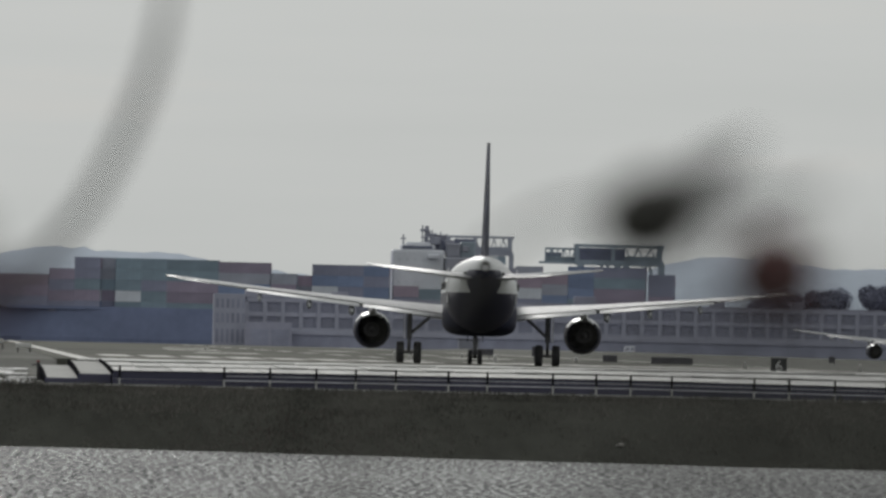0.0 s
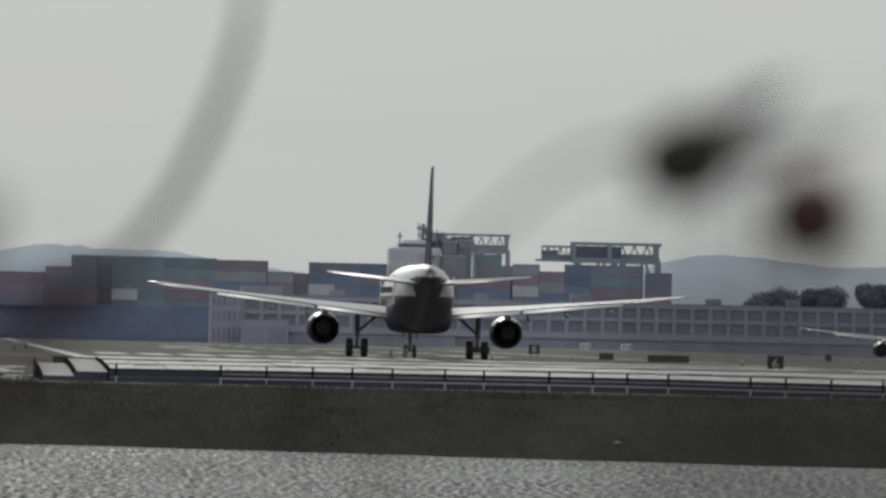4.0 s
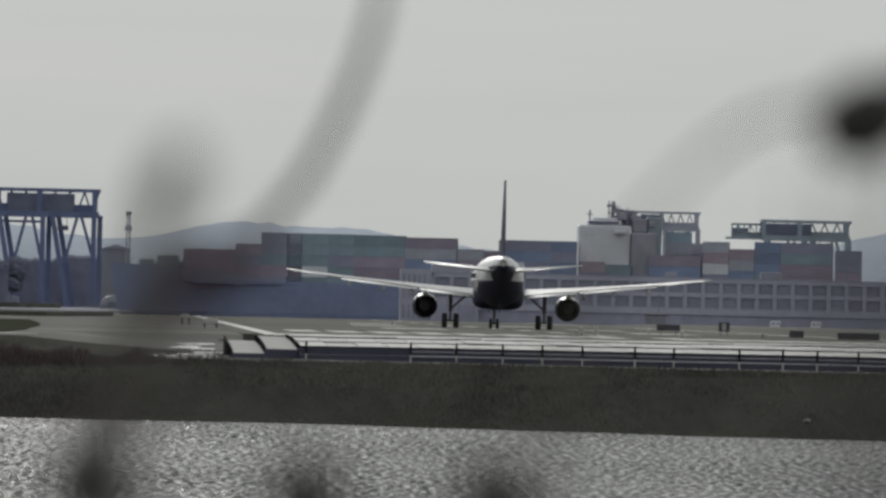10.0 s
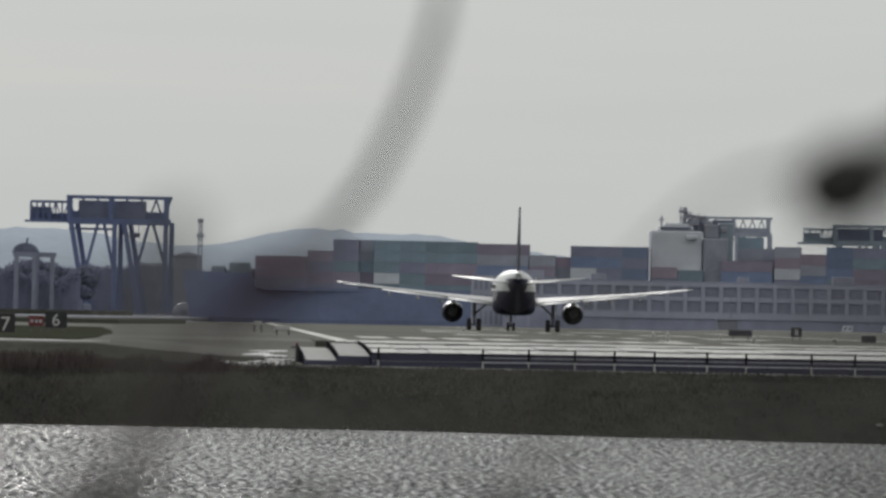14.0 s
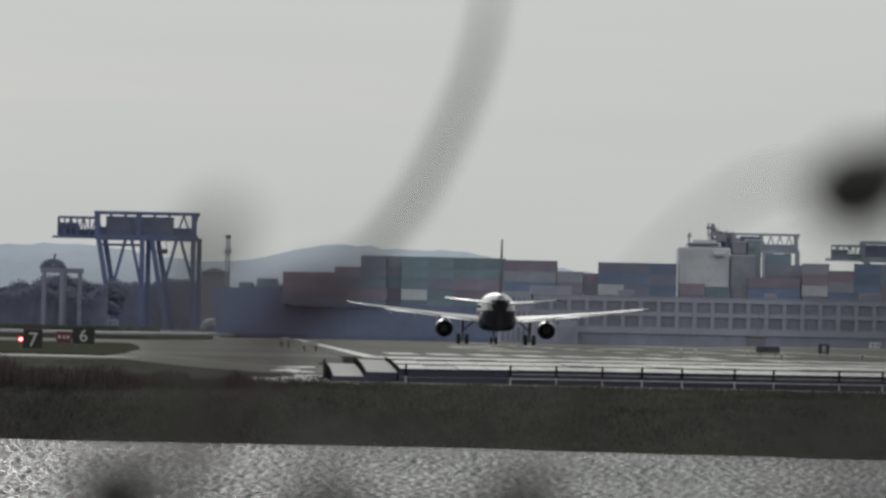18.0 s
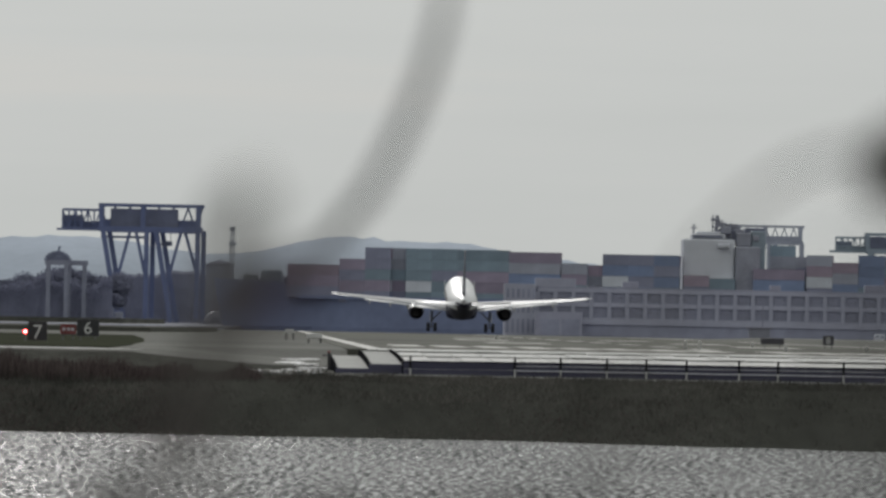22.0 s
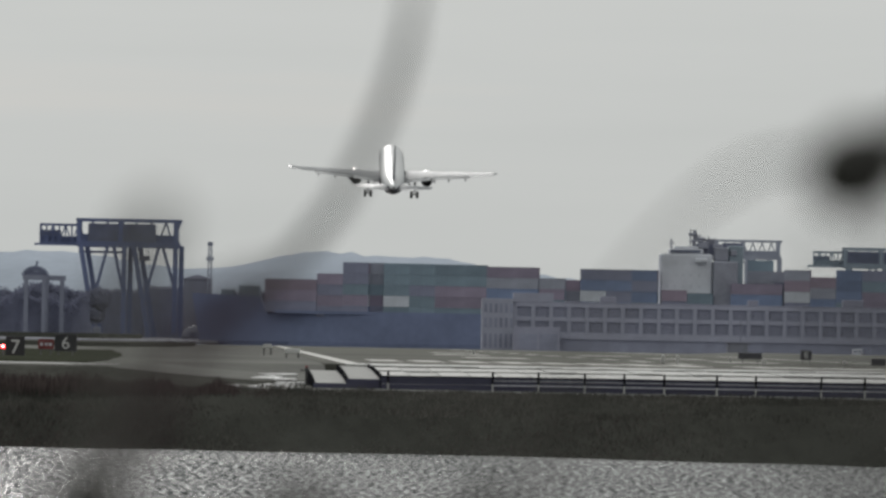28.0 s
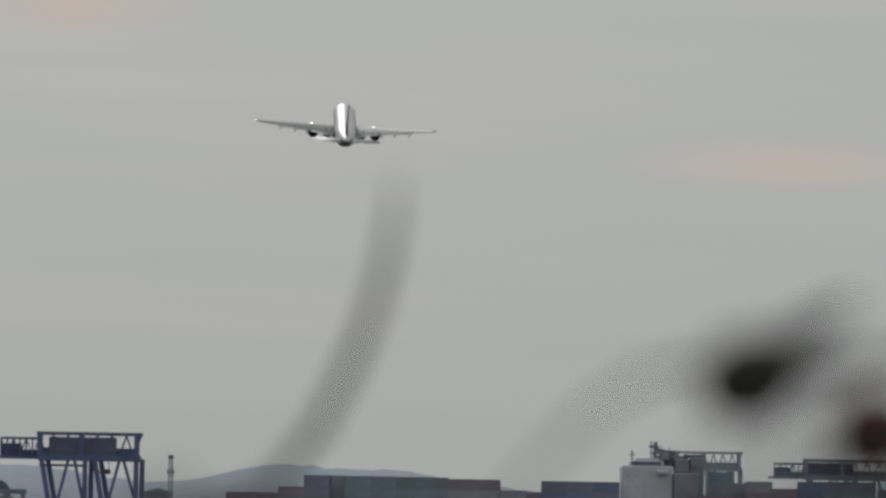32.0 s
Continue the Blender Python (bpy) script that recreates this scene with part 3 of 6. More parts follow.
# ---- airfield signs and lights
def figure(ch, size, m, parent):
    """A figure in the built-in letters, as a flat raised mesh."""
    cu = bpy.data.curves.new("figure", "FONT")
    cu.body, cu.size, cu.extrude, cu.align_x = ch, size, 0.012, "CENTER"
    tmp = bpy.data.objects.new("figure", cu)
    scene.collection.objects.link(tmp)
    dg = bpy.context.evaluated_depsgraph_get()
    me = bpy.data.meshes.new_from_object(tmp.evaluated_get(dg))
    bpy.data.objects.remove(tmp)
    me.materials.clear()
    me.materials.append(M_GLYPH)
    put("figure", me, parent, "white figure " + ch, m)


def sign(u0, u1, v0, v1, d, ch="", red=False, label="black airfield sign board on short legs", group="signs on the airfield", paint=None):
    a, b_ = chart(u0, v1, d), chart(u1, v0, d)
    w, h = b_.x - a.x, max(b_.z - a.z, 0.2)
    th = thing("airfield_sign", label, "sign", group, pose((a.x + b_.x) / 2, d, a.z))
    part("board", box(B(), -w / 2, w / 2, -0.12, 0.12, 0, h, 0.03), M_SIGNRED if red else (paint or M_BLACK), th)
    for s in (-0.32, 0.32):
        part("leg", box(B(), s * w - 0.03, s * w + 0.03, -0.05, 0.05, min(FIELD - a.z - 0.05, -0.05), 0.0), M_STRUT, th, "steel leg")
    part("top_edging", box(B(), -w / 2 - 0.02, w / 2 + 0.02, -0.13, 0.13, h, h + 0.03), M_STRUT, th, "thin steel edging")
    part("lower_edging", box(B(), -w / 2 - 0.02, w / 2 + 0.02, -0.13, 0.13, -0.03, 0), M_STRUT, th, "thin steel edging")
    if ch:
        figure(ch, h * 1.05, pose(0, -0.125, h * 0.13, 90, 0, 0), th)
    if red:
        for s in (-0.27, 0.02, 0.28):
            part("plain_bar", box(B(), (s - 0.09) * w, (s + 0.09) * w, -0.135, -0.12, h * 0.34, h * 0.64), M_RAIL, th, "pale lettering bar")
    return th


sign(76, 111, 561, 594, 660, "7", label="black distance sign with a white figure seven")
sign(163, 203, 557, 585, 700, "6", label="black distance sign with a white figure six")
sign(134, 162, 565, 582, 700, red=True, label="dark red taxiway sign with pale lettering")
sign(1373, 1415, 593.5, 602, 900, label="long low dark sign board on the grass, greyed for haze", paint=M_HAZED_SIGN)
sign(1483, 1503, 589, 604, 900, "8", label="dark sign with a pale figure on the grass, greyed for haze", paint=M_HAZED_SIGN)
sign(1608, 1634, 604, 622, 900, label="small dark sign board on the grass, greyed for haze", paint=M_HAZED_SIGN)
sign(1694, 1768, 608.5, 618, 860, label="long low dark sign board on the grass, greyed for haze", paint=M_HAZED_SIGN)
sign(1906, 1935, 609, 634, 640, "6", label="tall black sign with a pale figure")
sign(2009, 2020, 606, 616, 1000, label="small dark sign board on the grass, greyed for haze", paint=M_HAZED_SIGN)


def red_lamp():
    p = chart(72, 577, 655)
    th = thing("obstruction_lamp", "lit red obstruction lamp on a short dark stand", "lamp", m=pose(p.x, p.y, FIELD))
    h = p.z - FIELD
    bm = B()
    beam(bm, (0, 0, 0), (0, 0, h - 0.16), 0.10, n=8)
    part("stand", bm, M_STRUT, th)
    bm = B()
    loft(bm, [[(r * math.cos(a), r * math.sin(a), h + z) for a in (k * math.pi / 6 for k in range(12))] for z, r in ((-0.10, 0.07), (-0.07, 0.09), (0.02, 0.10), (0.07, 0.07), (0.09, 0.02))])
    lens = part("lens", bm, M_RED, th, "glowing red glass lens", True)
    bm = B()
    bmesh.ops.create_icosphere(bm, subdivisions=2, radius=0.062)
    part("bulb", bm, M_BULB, lens, "white-hot bulb face", True, pose(0.0, -0.075, h - 0.01))


red_lamp()


def approach_light(u, v, d, w=0.9):
    """A white box lamp on two dark legs."""
    p = chart(u, v, d)
    th = thing("approach_light", "white box light on dark legs beside the runway", "runway light", "lights beside the runway", pose(p.x, p.y, FIELD))
    h = max(p.z - FIELD, 0.25)
    part("head", box(B(), -w / 2, w / 2, -0.2, 0.2, h - 0.05, h + (0.22 if w > 0.3 else 0.07), 0.03), M_GLYPH, th, "white lamp head")
    for s in (-0.4, 0.4):
        part("leg", box(B(), s * w - 0.04, s * w + 0.04, -0.05, 0.05, 0, h - 0.05), M_BLACK if w > 0.3 else M_POST, th, "dark leg" if w > 0.3 else "pale leg")
        part("foot", box(B(), s * w - 0.09, s * w + 0.09, -0.1, 0.1, 0, 0.04), M_STRUT, th, "steel foot")


approach_light(584, 589, 760)
approach_light(540, 580, 860, 0.6)
for u, v, d in ((1240, 598, 800), (1266, 598, 800), (1418, 606, 780), (1860, 618, 760), (2065, 622, 720), (905, 590, 1150), (1561, 612, 860), (1359, 604.5, 960)):
    approach_light(u, v, d, 0.14)


# ---- airliner: nose to +y, origin on the ground between the main wheels
def ring(y, zc, rx, rz, n=28, boxy=2.0):
    out = []
    for k in range(n):
        a = 2 * math.pi * k / n + math.pi / n
        c, s = math.cos(a), math.sin(a)
        p = 2.0 / boxy
        out.append((rx * math.copysign(abs(c) ** p, c), y, zc + rz * math.copysign(abs(s) ** p, s)))
    return out


def foil(x, y_le, z, chord, thick, droop=0.0, n=9):
    """A closed wing section in the plane x = const."""
    up, lo = [], []
    for k in range(n):
        t = k / (n - 1)
        s = t * t * (3 - 2 * t)
        h = thick * chord * (2.6 * math.sqrt(s) * (1 - s) + 0.05 * (1 - s)) * 0.5
        up.append((x, y_le - s * chord, z + h * 1.1 - droop * s * chord))
        lo.append((x, y_le - s * chord, z - h * 0.7 - droop * s * chord))
    return up + lo[::-1][:-1]


def fin_foil(z, y_le, chord, thick, n=9):
    f = foil(0, y_le, 0, chord, thick, 0, n)
    return [(q[2], q[1], z) for q in f]


FUSE = [(17.71, 3.02, 0.05, 0.05), (17.45, 3.05, 0.42, 0.40), (16.9, 3.12, 0.85, 0.80), (16.0, 3.28, 1.28, 1.22), (14.8, 3.48, 1.66, 1.62), (13.4, 3.66, 1.89, 1.93), (12.0, 3.74, 1.97, 2.06), (8.0, 3.76, 1.975, 2.07),
        (2.0, 3.76, 1.975, 2.07), (-4.0, 3.76, 1.975, 2.07), (-7.0, 3.80, 1.95, 2.02), (-9.5, 3.97, 1.84, 1.86), (-12.0, 4.24, 1.62, 1.58), (-14.5, 4.56, 1.28, 1.25), (-16.8, 4.86, 0.90, 0.92), (-18.6, 5.10, 0.55, 0.58), (-19.6, 5.22, 0.32, 0.34)]


WINGS_BUILT, ENGINES_BUILT = [], []


def build_airliner(label):
    th = thing("airliner", label, "airplane")
    bm = B()
    loft(bm, [ring(*r, 44) for r in FUSE])
    body = part("fuselage", bm, M_FUSE, th, "white upper fuselage with a navy belly", True)
    bm = B()
    loft(bm, [ring(y, 2.60, rx, rz, 36, 3.6) for y, rx, rz in ((6.5, 0.6, 0.35), (5.0, 1.7, 0.90), (1.0, 2.0, 1.07), (-3.2, 2.0, 1.07), (-5.2, 1.65, 0.80), (-6.6, 0.7, 0.35))])
    part("belly_fairing", bm, M_NAVY, th, "navy belly fairing", True)
    bm = B()
    loft(bm, [ring(y, z, r, r, 14) for y, z, r in ((-19.55, 5.22, 0.30), (-19.9, 5.25, 0.24), (-19.75, 5.24, 0.18))])
    part("exhaust_nozzle", bm, M_METAL, body, "bare metal tail exhaust", True)
    bm = B()
    for k in range(-1, 2):
        box(bm, -1.45 + (k + 1) * 1.02, -0.55 + (k + 1) * 1.02, 15.15 - abs(k) * 0.35, 15.35 - abs(k) * 0.35, 3.95, 4.55, 0.04)
    part("windscreen", bm, M_BLACK, body, "dark cockpit windscreen")
    for s in (-1, 1):
        for k in range(26):
            y = 12.0 - k * 0.83
            put("cabin_window", WINDOW_MESH, body, m=pose(s * 1.958, y, 4.22))
        for y, hh in ((13.1, 1.85), (-9.2, 1.85)):
            x = 1.93 if y > 0 else 1.83
            part("cabin_door", box(B(), s * x - 0.03, s * x + 0.03, y - 0.41, y + 0.41, 3.3, 3.3 + hh, 0.03), M_WHITE, body, "white cabin door")
    # wings
    for s in (-1, 1):
        sec = [(1.2, 6.35, 2.62, 7.3, 0.13), (1.95, 5.9, 2.70, 6.9, 0.125), (6.4, 3.55, 3.17, 4.45, 0.115), (11.5, 0.85, 3.68, 3.05, 0.105), (16.2, -1.65, 4.22, 1.75, 0.10), (16.95, -2.35, 4.32, 1.15, 0.08)]
        bm = B()
        loft(bm, [foil(s * x, y, z, c, t) for x, y, z, c, t in sec])
        wing = part("wing", bm, M_WING, th, "pale grey swept wing", True)
        WINGS_BUILT.append((s, wing))
        for nm, xa, xb in (("inner_flap", 2.0, 6.3), ("outer_flap", 6.5, 12.6)):
            rr = []
            for x in (xa, xb):
                i = 1 if x < 6.4 else (2 if x < 11.5 else 3)
                p, q = sec[i], sec[i + 1]
                f = (x - p[0]) / (q[0] - p[0])
                y_te = (p[1] - p[3]) * (1 - f) + (q[1] - q[3]) * f
                z = p[2] * (1 - f) + q[2] * f
                c = 1.15 if x < 6.4 else 1.15 - 0.05 * (x - 6.5)
                rr.append(foil(s * x, y_te + 0.12, z - 0.07, c, 0.10, 0.13))
            bm = B()
            loft(bm, rr)
            part(nm, bm, M_FLAP, wing, "pale flap drooped behind the wing", True)
            # black bar laid along the flap to draw the shaded gap above it
            ends = [Vector(max(q_r, key=lambda c_: c_[1])) for q_r in rr]
            part("flap_gap_bar", beam(B(), ends[0] + Vector((0, 0.02, 0.085)), ends[1] + Vector((0, 0.02, 0.075)), 0.06, 0.05), M_BLACK, wing, "black bar standing in for the dark gap above the flap")
        bm = B()
        loft(bm, [foil(s * 12.8, -2.10, 3.80, 0.62, 0.10, 0.04), foil(s * 16.3, -3.30, 4.20, 0.42, 0.10, 0.04)])
        part("aileron", bm, M_WING, wing, "pale aileron", True)
        for x, z, r in ((6.9, 2.80, 0.24), (9.2, 3.05, 0.20), (11.9, 3.33, 0.17)):
            yb = np.interp(x, [1.95, 6.4, 11.5, 16.2], [-1.0, -0.9, -2.2, -3.4])
            bm = B()
            loft(bm, [ring(yb + y, z + dz, r * k * 0.75, r * k * 1.2, 10) for y, dz, k in ((1.9, 0.12, 0.15), (1.2, 0.04, 0.8), (0.1, -0.04, 1.0), (-0.9, -0.12, 0.75), (-1.5, -0.16, 0.1))])
            for v in bm.verts:
                v.co.x += s * x
            part("flap_fairing", bm, M_WING, wing, "canoe-shaped flap track fairing", True)
        bm = B()
        loft(bm, [ring(-1.4, 4.23, 0.07, 0.07, 8), ring(-1.75, 4.23, 0.10, 0.09, 8), ring(-2.0, 4.23, 0.03, 0.03, 8)])
        for v in bm.verts:
            v.co.x += s * 16.3
        part("wing_lamp", bm, M_WING, wing, "wing lamp housing", True)
        # engine
        bm = B()
        cx, cz, ey = s * 5.75, 1.74, -0.2
        prof = [(7.55, 0.80), (7.9, 0.87), (8.05, 0.90), (7.85, 0.96), (6.6, 1.02), (5.2, 1.02), (3.8, 0.95), (2.9, 0.81), (2.88, 0.78), (3.3, 0.79), (4.4, 0.82)]
        loft(bm, [[(cx + r * math.cos(a), y + ey, cz + r * math.sin(a)) for a in (k * math.pi / 14 for k in range(28))] for y, r in prof], caps=False)
        # navy below; it climbs higher on the rear taper to paint in its shade
        for f in bm.faces:
            c = f.calc_center_median()
            f.material_index = 1 if c.z < cz + (0.38 if c.y > 3.6 else 0.62) else 0
        eng = part("engine", bm, [M_WHITE, M_NAVY], th, "engine cowling, white above and navy below", True)
        ENGINES_BUILT.append(eng)
        bm = B()
        loft(bm, [[(cx + r * math.cos(a), y + ey, cz + r * math.sin(a)) for a in (k * math.pi / 12 for k in range(24))] for y, r in ((7.0, 0.86), (6.9, 0.2), (7.4, 0.02))], caps=True)
        part("fan", bm, M_DUCT, eng, "dark fan and spinner", True)
        bm = B()
        loft(bm, [[(cx + r * math.cos(a), y + ey, cz + r * math.sin(a)) for a in (k * math.pi / 12 for k in range(24))] for y, r in ((4.4, 0.815), (3.6, 0.79), (3.5, 0.52), (2.75, 0.42), (2.7, 0.36), (3.2, 0.30), (2.3, 0.03))], caps=True)
        part("exhaust_core", bm, M_DUCT, eng, "dark exhaust core and cone", True)
        bm = B()
        loft(bm, [[(cx - w, y + ey * 0.5, za), (cx + w, y + ey * 0.5, za), (cx + w, y + ey * 0.5, zb), (cx - w, y + ey * 0.5, zb)] for y, za, zb, w in ((6.4, 2.70, 2.95, 0.05), (5.4, 2.5, 3.2, 0.2), (3.2, 2.5, 3.2, 0.22), (1.2, 2.75, 3.05, 0.06))])
        part("pylon", bm, M_WHITE, eng, "white engine pylon")
        # tailplane
        bm = B()
        loft(bm, [foil(s * x, y, z, c, t) for x, y, z, c, t in ((0.5, -13.9, 4.60, 3.9, 0.10), (1.2, -14.3, 4.66, 3.55, 0.10), (6.22, -17.3, 5.18, 1.35, 0.09))])
        tp = part("tailplane", bm, M_WING, th, "pale grey tailplane", True)
        part("trim_slot", box(B(), s * 0.98 - 0.10, s * 0.98 + 0.10, -16.6, -14.6, 4.54, 4.94, 0.04), M_BLACK, tp, "dark trim slot at the root")
        bm = B()
        loft(bm, [foil(s * 1.6, -17.55, 4.67, 0.75, 0.09, 0.03), foil(s * 6.0, -18.5, 5.13, 0.42, 0.09, 0.03)])
        part("elevator", bm, M_WING, tp, "pale elevator", True)
    # fin
    bm = B()
    loft(bm, [fin_foil(z, y, c, t) for z, y, c, t in ((5.45, -10.6, 7.2, 0.05), (5.75, -11.5, 6.2, 0.075), (8.6, -14.0, 4.35, 0.08), (11.6, -16.65, 2.35, 0.08), (11.76, -16.9, 1.9, 0.05))])
    fin = part("fin", bm, M_FIN, th, "dark blue tail fin", True)
    bm = B()
    loft(bm, [fin_foil(z, y, c, t) for z, y, c, t in ((6.1, -17.55, 1.55, 0.05), (11.3, -18.72, 0.62, 0.05))])
    part("rudder", bm, M_FIN, fin, "dark blue rudder", True)
    bm = B()
    box(bm, -0.10, 0.10, -18.9, -18.65, 11.62, 11.74, 0.02)
    part("fin_cap", bm, M_METAL, fin, "metal fin cap")
    # undercarriage
    gears = {}
    for s, nm in ((-1, "left"), (1, "right")):
        hinge = Vector((s * 3.75, 0.0, 2.55))
        bm = B()
        beam(bm, (0, 0, 0.15), (0, 0, -1.25), 0.30, n=10)
        beam(bm, (0, 0, -1.2), (0, 0, -1.97), 0.19, n=10)
        beam(bm, (-0.62, 0, -1.97), (0.62, 0, -1.97), 0.16, n=10)
        g = part("main_gear", bm, M_STRUT, th, "grey steel main gear leg", m=Matrix.Translation(hinge))
        bm = B()
        beam(bm, (-s * 0.05, 0, -0.98), (-s * 1.25, 0.05, 0.10), 0.17, n=8)
        part("side_brace", bm, M_STRUT, g, "diagonal side brace")
        bm = B()
        beam(bm, (0, -0.18, -0.75), (0, -0.42, -1.35), 0.07, 0.16)
        beam(bm, (0, -0.42, -1.35), (0, -0.12, -1.85), 0.07, 0.16)
        part("torque_link", bm, M_STRUT, g, "folding torque link")
        bm = B()
        box(bm, s * 0.24, s * 0.29, -0.45, 0.45, -1.25, 0.05, 0.02)
        part("gear_door", bm, M_WHITE, g, "white gear door")
        for w in (-0.465, 0.465):
            wheel = put("wheel", WHEEL_MESH, g, "black main wheel tyre", pose(w, 0, -1.97))
            put("hub", HUB_MESH, wheel, "grey wheel hub")
        gears[nm] = g
    bm = B()
    beam(bm, (0, 0, 0.2), (0, 0, -1.1), 0.26, n=8)
    beam(bm, (0, 0, -1.1), (0, 0, -1.62), 0.18, n=8)
    beam(bm, (-0.3, 0, -1.62), (0.3, 0, -1.62), 0.11, n=8)
    beam(bm, (0, 0.05, -0.7), (0, 1.0, 0.25), 0.12, n=8)
    g = part("nose_gear", bm, M_STRUT, th, "grey steel nose gear leg", m=pose(0, 12.64, 2.0))
    for w in (-0.25, 0.25):
        wheel = put("wheel", WHEEL_MESH, g, "black nose wheel tyre", pose(w * 1.1, 0, -1.60) @ Matrix.Diagonal((0.58, 0.70, 0.70, 1)))
        put("hub", HUB_MESH, wheel, "grey wheel hub")
    for s in (-1, 1):
        part("gear_door", box(B(), s * 0.42 - 0.02, s * 0.42 + 0.02, -0.2, 1.3, -0.75, -0.1, 0.01), M_NAVY, g, "navy nose gear door")
    gears["nose"] = g
    return th, gears


bm = B()
box(bm, -0.02, 0.02, -0.13, 0.13, -0.19, 0.19, 0.015)
WINDOW_MESH = bpy.data.meshes.new("cabin_window")
bm.to_mesh(WINDOW_MESH), bm.free()
WINDOW_MESH.materials.append(M_BLACK)


def wheel_mesh(name, prof, material):
    bm = B()
    loft(bm, [[(x, r * math.cos(a), r * math.sin(a)) for a in (k * math.pi / 14 for k in range(28))] for x, r in prof])
    me = bpy.data.meshes.new(name)
    bm.to_mesh(me), bm.free()
    me.materials.append(material)
    me.polygons.foreach_set("use_smooth", [True] * len(me.polygons))
    return me


WHEEL_MESH = wheel_mesh("wheel", ((-0.16, 0.30), (-0.20, 0.36), (-0.215, 0.46), (-0.19, 0.545), (-0.12, 0.58), (0.12, 0.58), (0.19, 0.545), (0.215, 0.46), (0.20, 0.36), (0.16, 0.30)), M_TYRE)
HUB_MESH = wheel_mesh("hub", ((-0.17, 0.12), (-0.165, 0.29), (0.165, 0.29), (0.17, 0.12)), M_STRUT)

airliner, GEARS = build_airliner("white airliner with a dark blue fin taking off")
taxiing = copy_thing(airliner, pose(0, 0, 0))
taxiing["label"] = "white airliner waiting on the far taxiway"


# ---- far shore: hills, terminal, ship, cranes, warehouse
def ridge(name, pts, d, label):
    """A wooded ridge: its skyline, a slope towards us and a back slope."""
    bm = B()
    us = np.linspace(pts[0][0], pts[-1][0], 160)
    vs = np.interp(us, [p[0] for p in pts], [p[1] for p in pts])
    rows_ = []
    for k, (u, v) in enumerate(zip(us, vs)):
        p = chart(u, v, d)
        z = p.z + 1.0 * noise.noise((u * 0.05, 0.3, d)) + 0.6 * noise.noise((u * 0.21, 1.3, d))
        rows_.append([(p.x, d - 160, -1.0), (p.x, d - 70, z * 0.55), (p.x, d, z), (p.x, d + 60, -1.0)])
    loft(bm, rows_, close=False)
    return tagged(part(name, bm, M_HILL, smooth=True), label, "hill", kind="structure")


ridge("far_hill", [(-700, 470), (-300, 420), (-80, 410), (63, 410), (117, 408), (197, 409), (270, 421), (330, 434), (390, 440), (450, 440), (503, 432), (563, 419), (617, 411), (653, 411), (723, 417), (843, 423), (885, 431), (960, 446), (1080, 462), (1250, 480), (1500, 486), (1640, 470),
                   (1730, 441), (1770, 431), (1830, 429), (1880, 433), (1930, 439), (2010, 450), (2090, 453), (2157, 447), (2300, 440), (2700, 470)], 4700, "long hazy blue-grey wooded hill on the horizon")
sheet("quay", [(-900, 3380), (chart(330, 560, 3380).x, 3380), (chart(330, 560, 3380).x, 3090), (1200, 3090), (1200, 4300), (-900, 4300)], 2.6, M_QUAY, "broad concrete container quay", "quay")
sheet("far_shore", [(chart(872, 560, 2300).x, 2330), (900, 2330), (900, 2880), (chart(872, 560, 2300).x, 2880)], 1.5, M_QUAY, "dark far shore in front of the warehouse", "shore")
sheet("west_shore", [(-900, 2500), (chart(385, 560, 2500).x, 2500), (chart(385, 560, 2500).x, 3300), (-900, 3300)], 2.4, M_QUAY, "dark western shore under the trees", "shore")


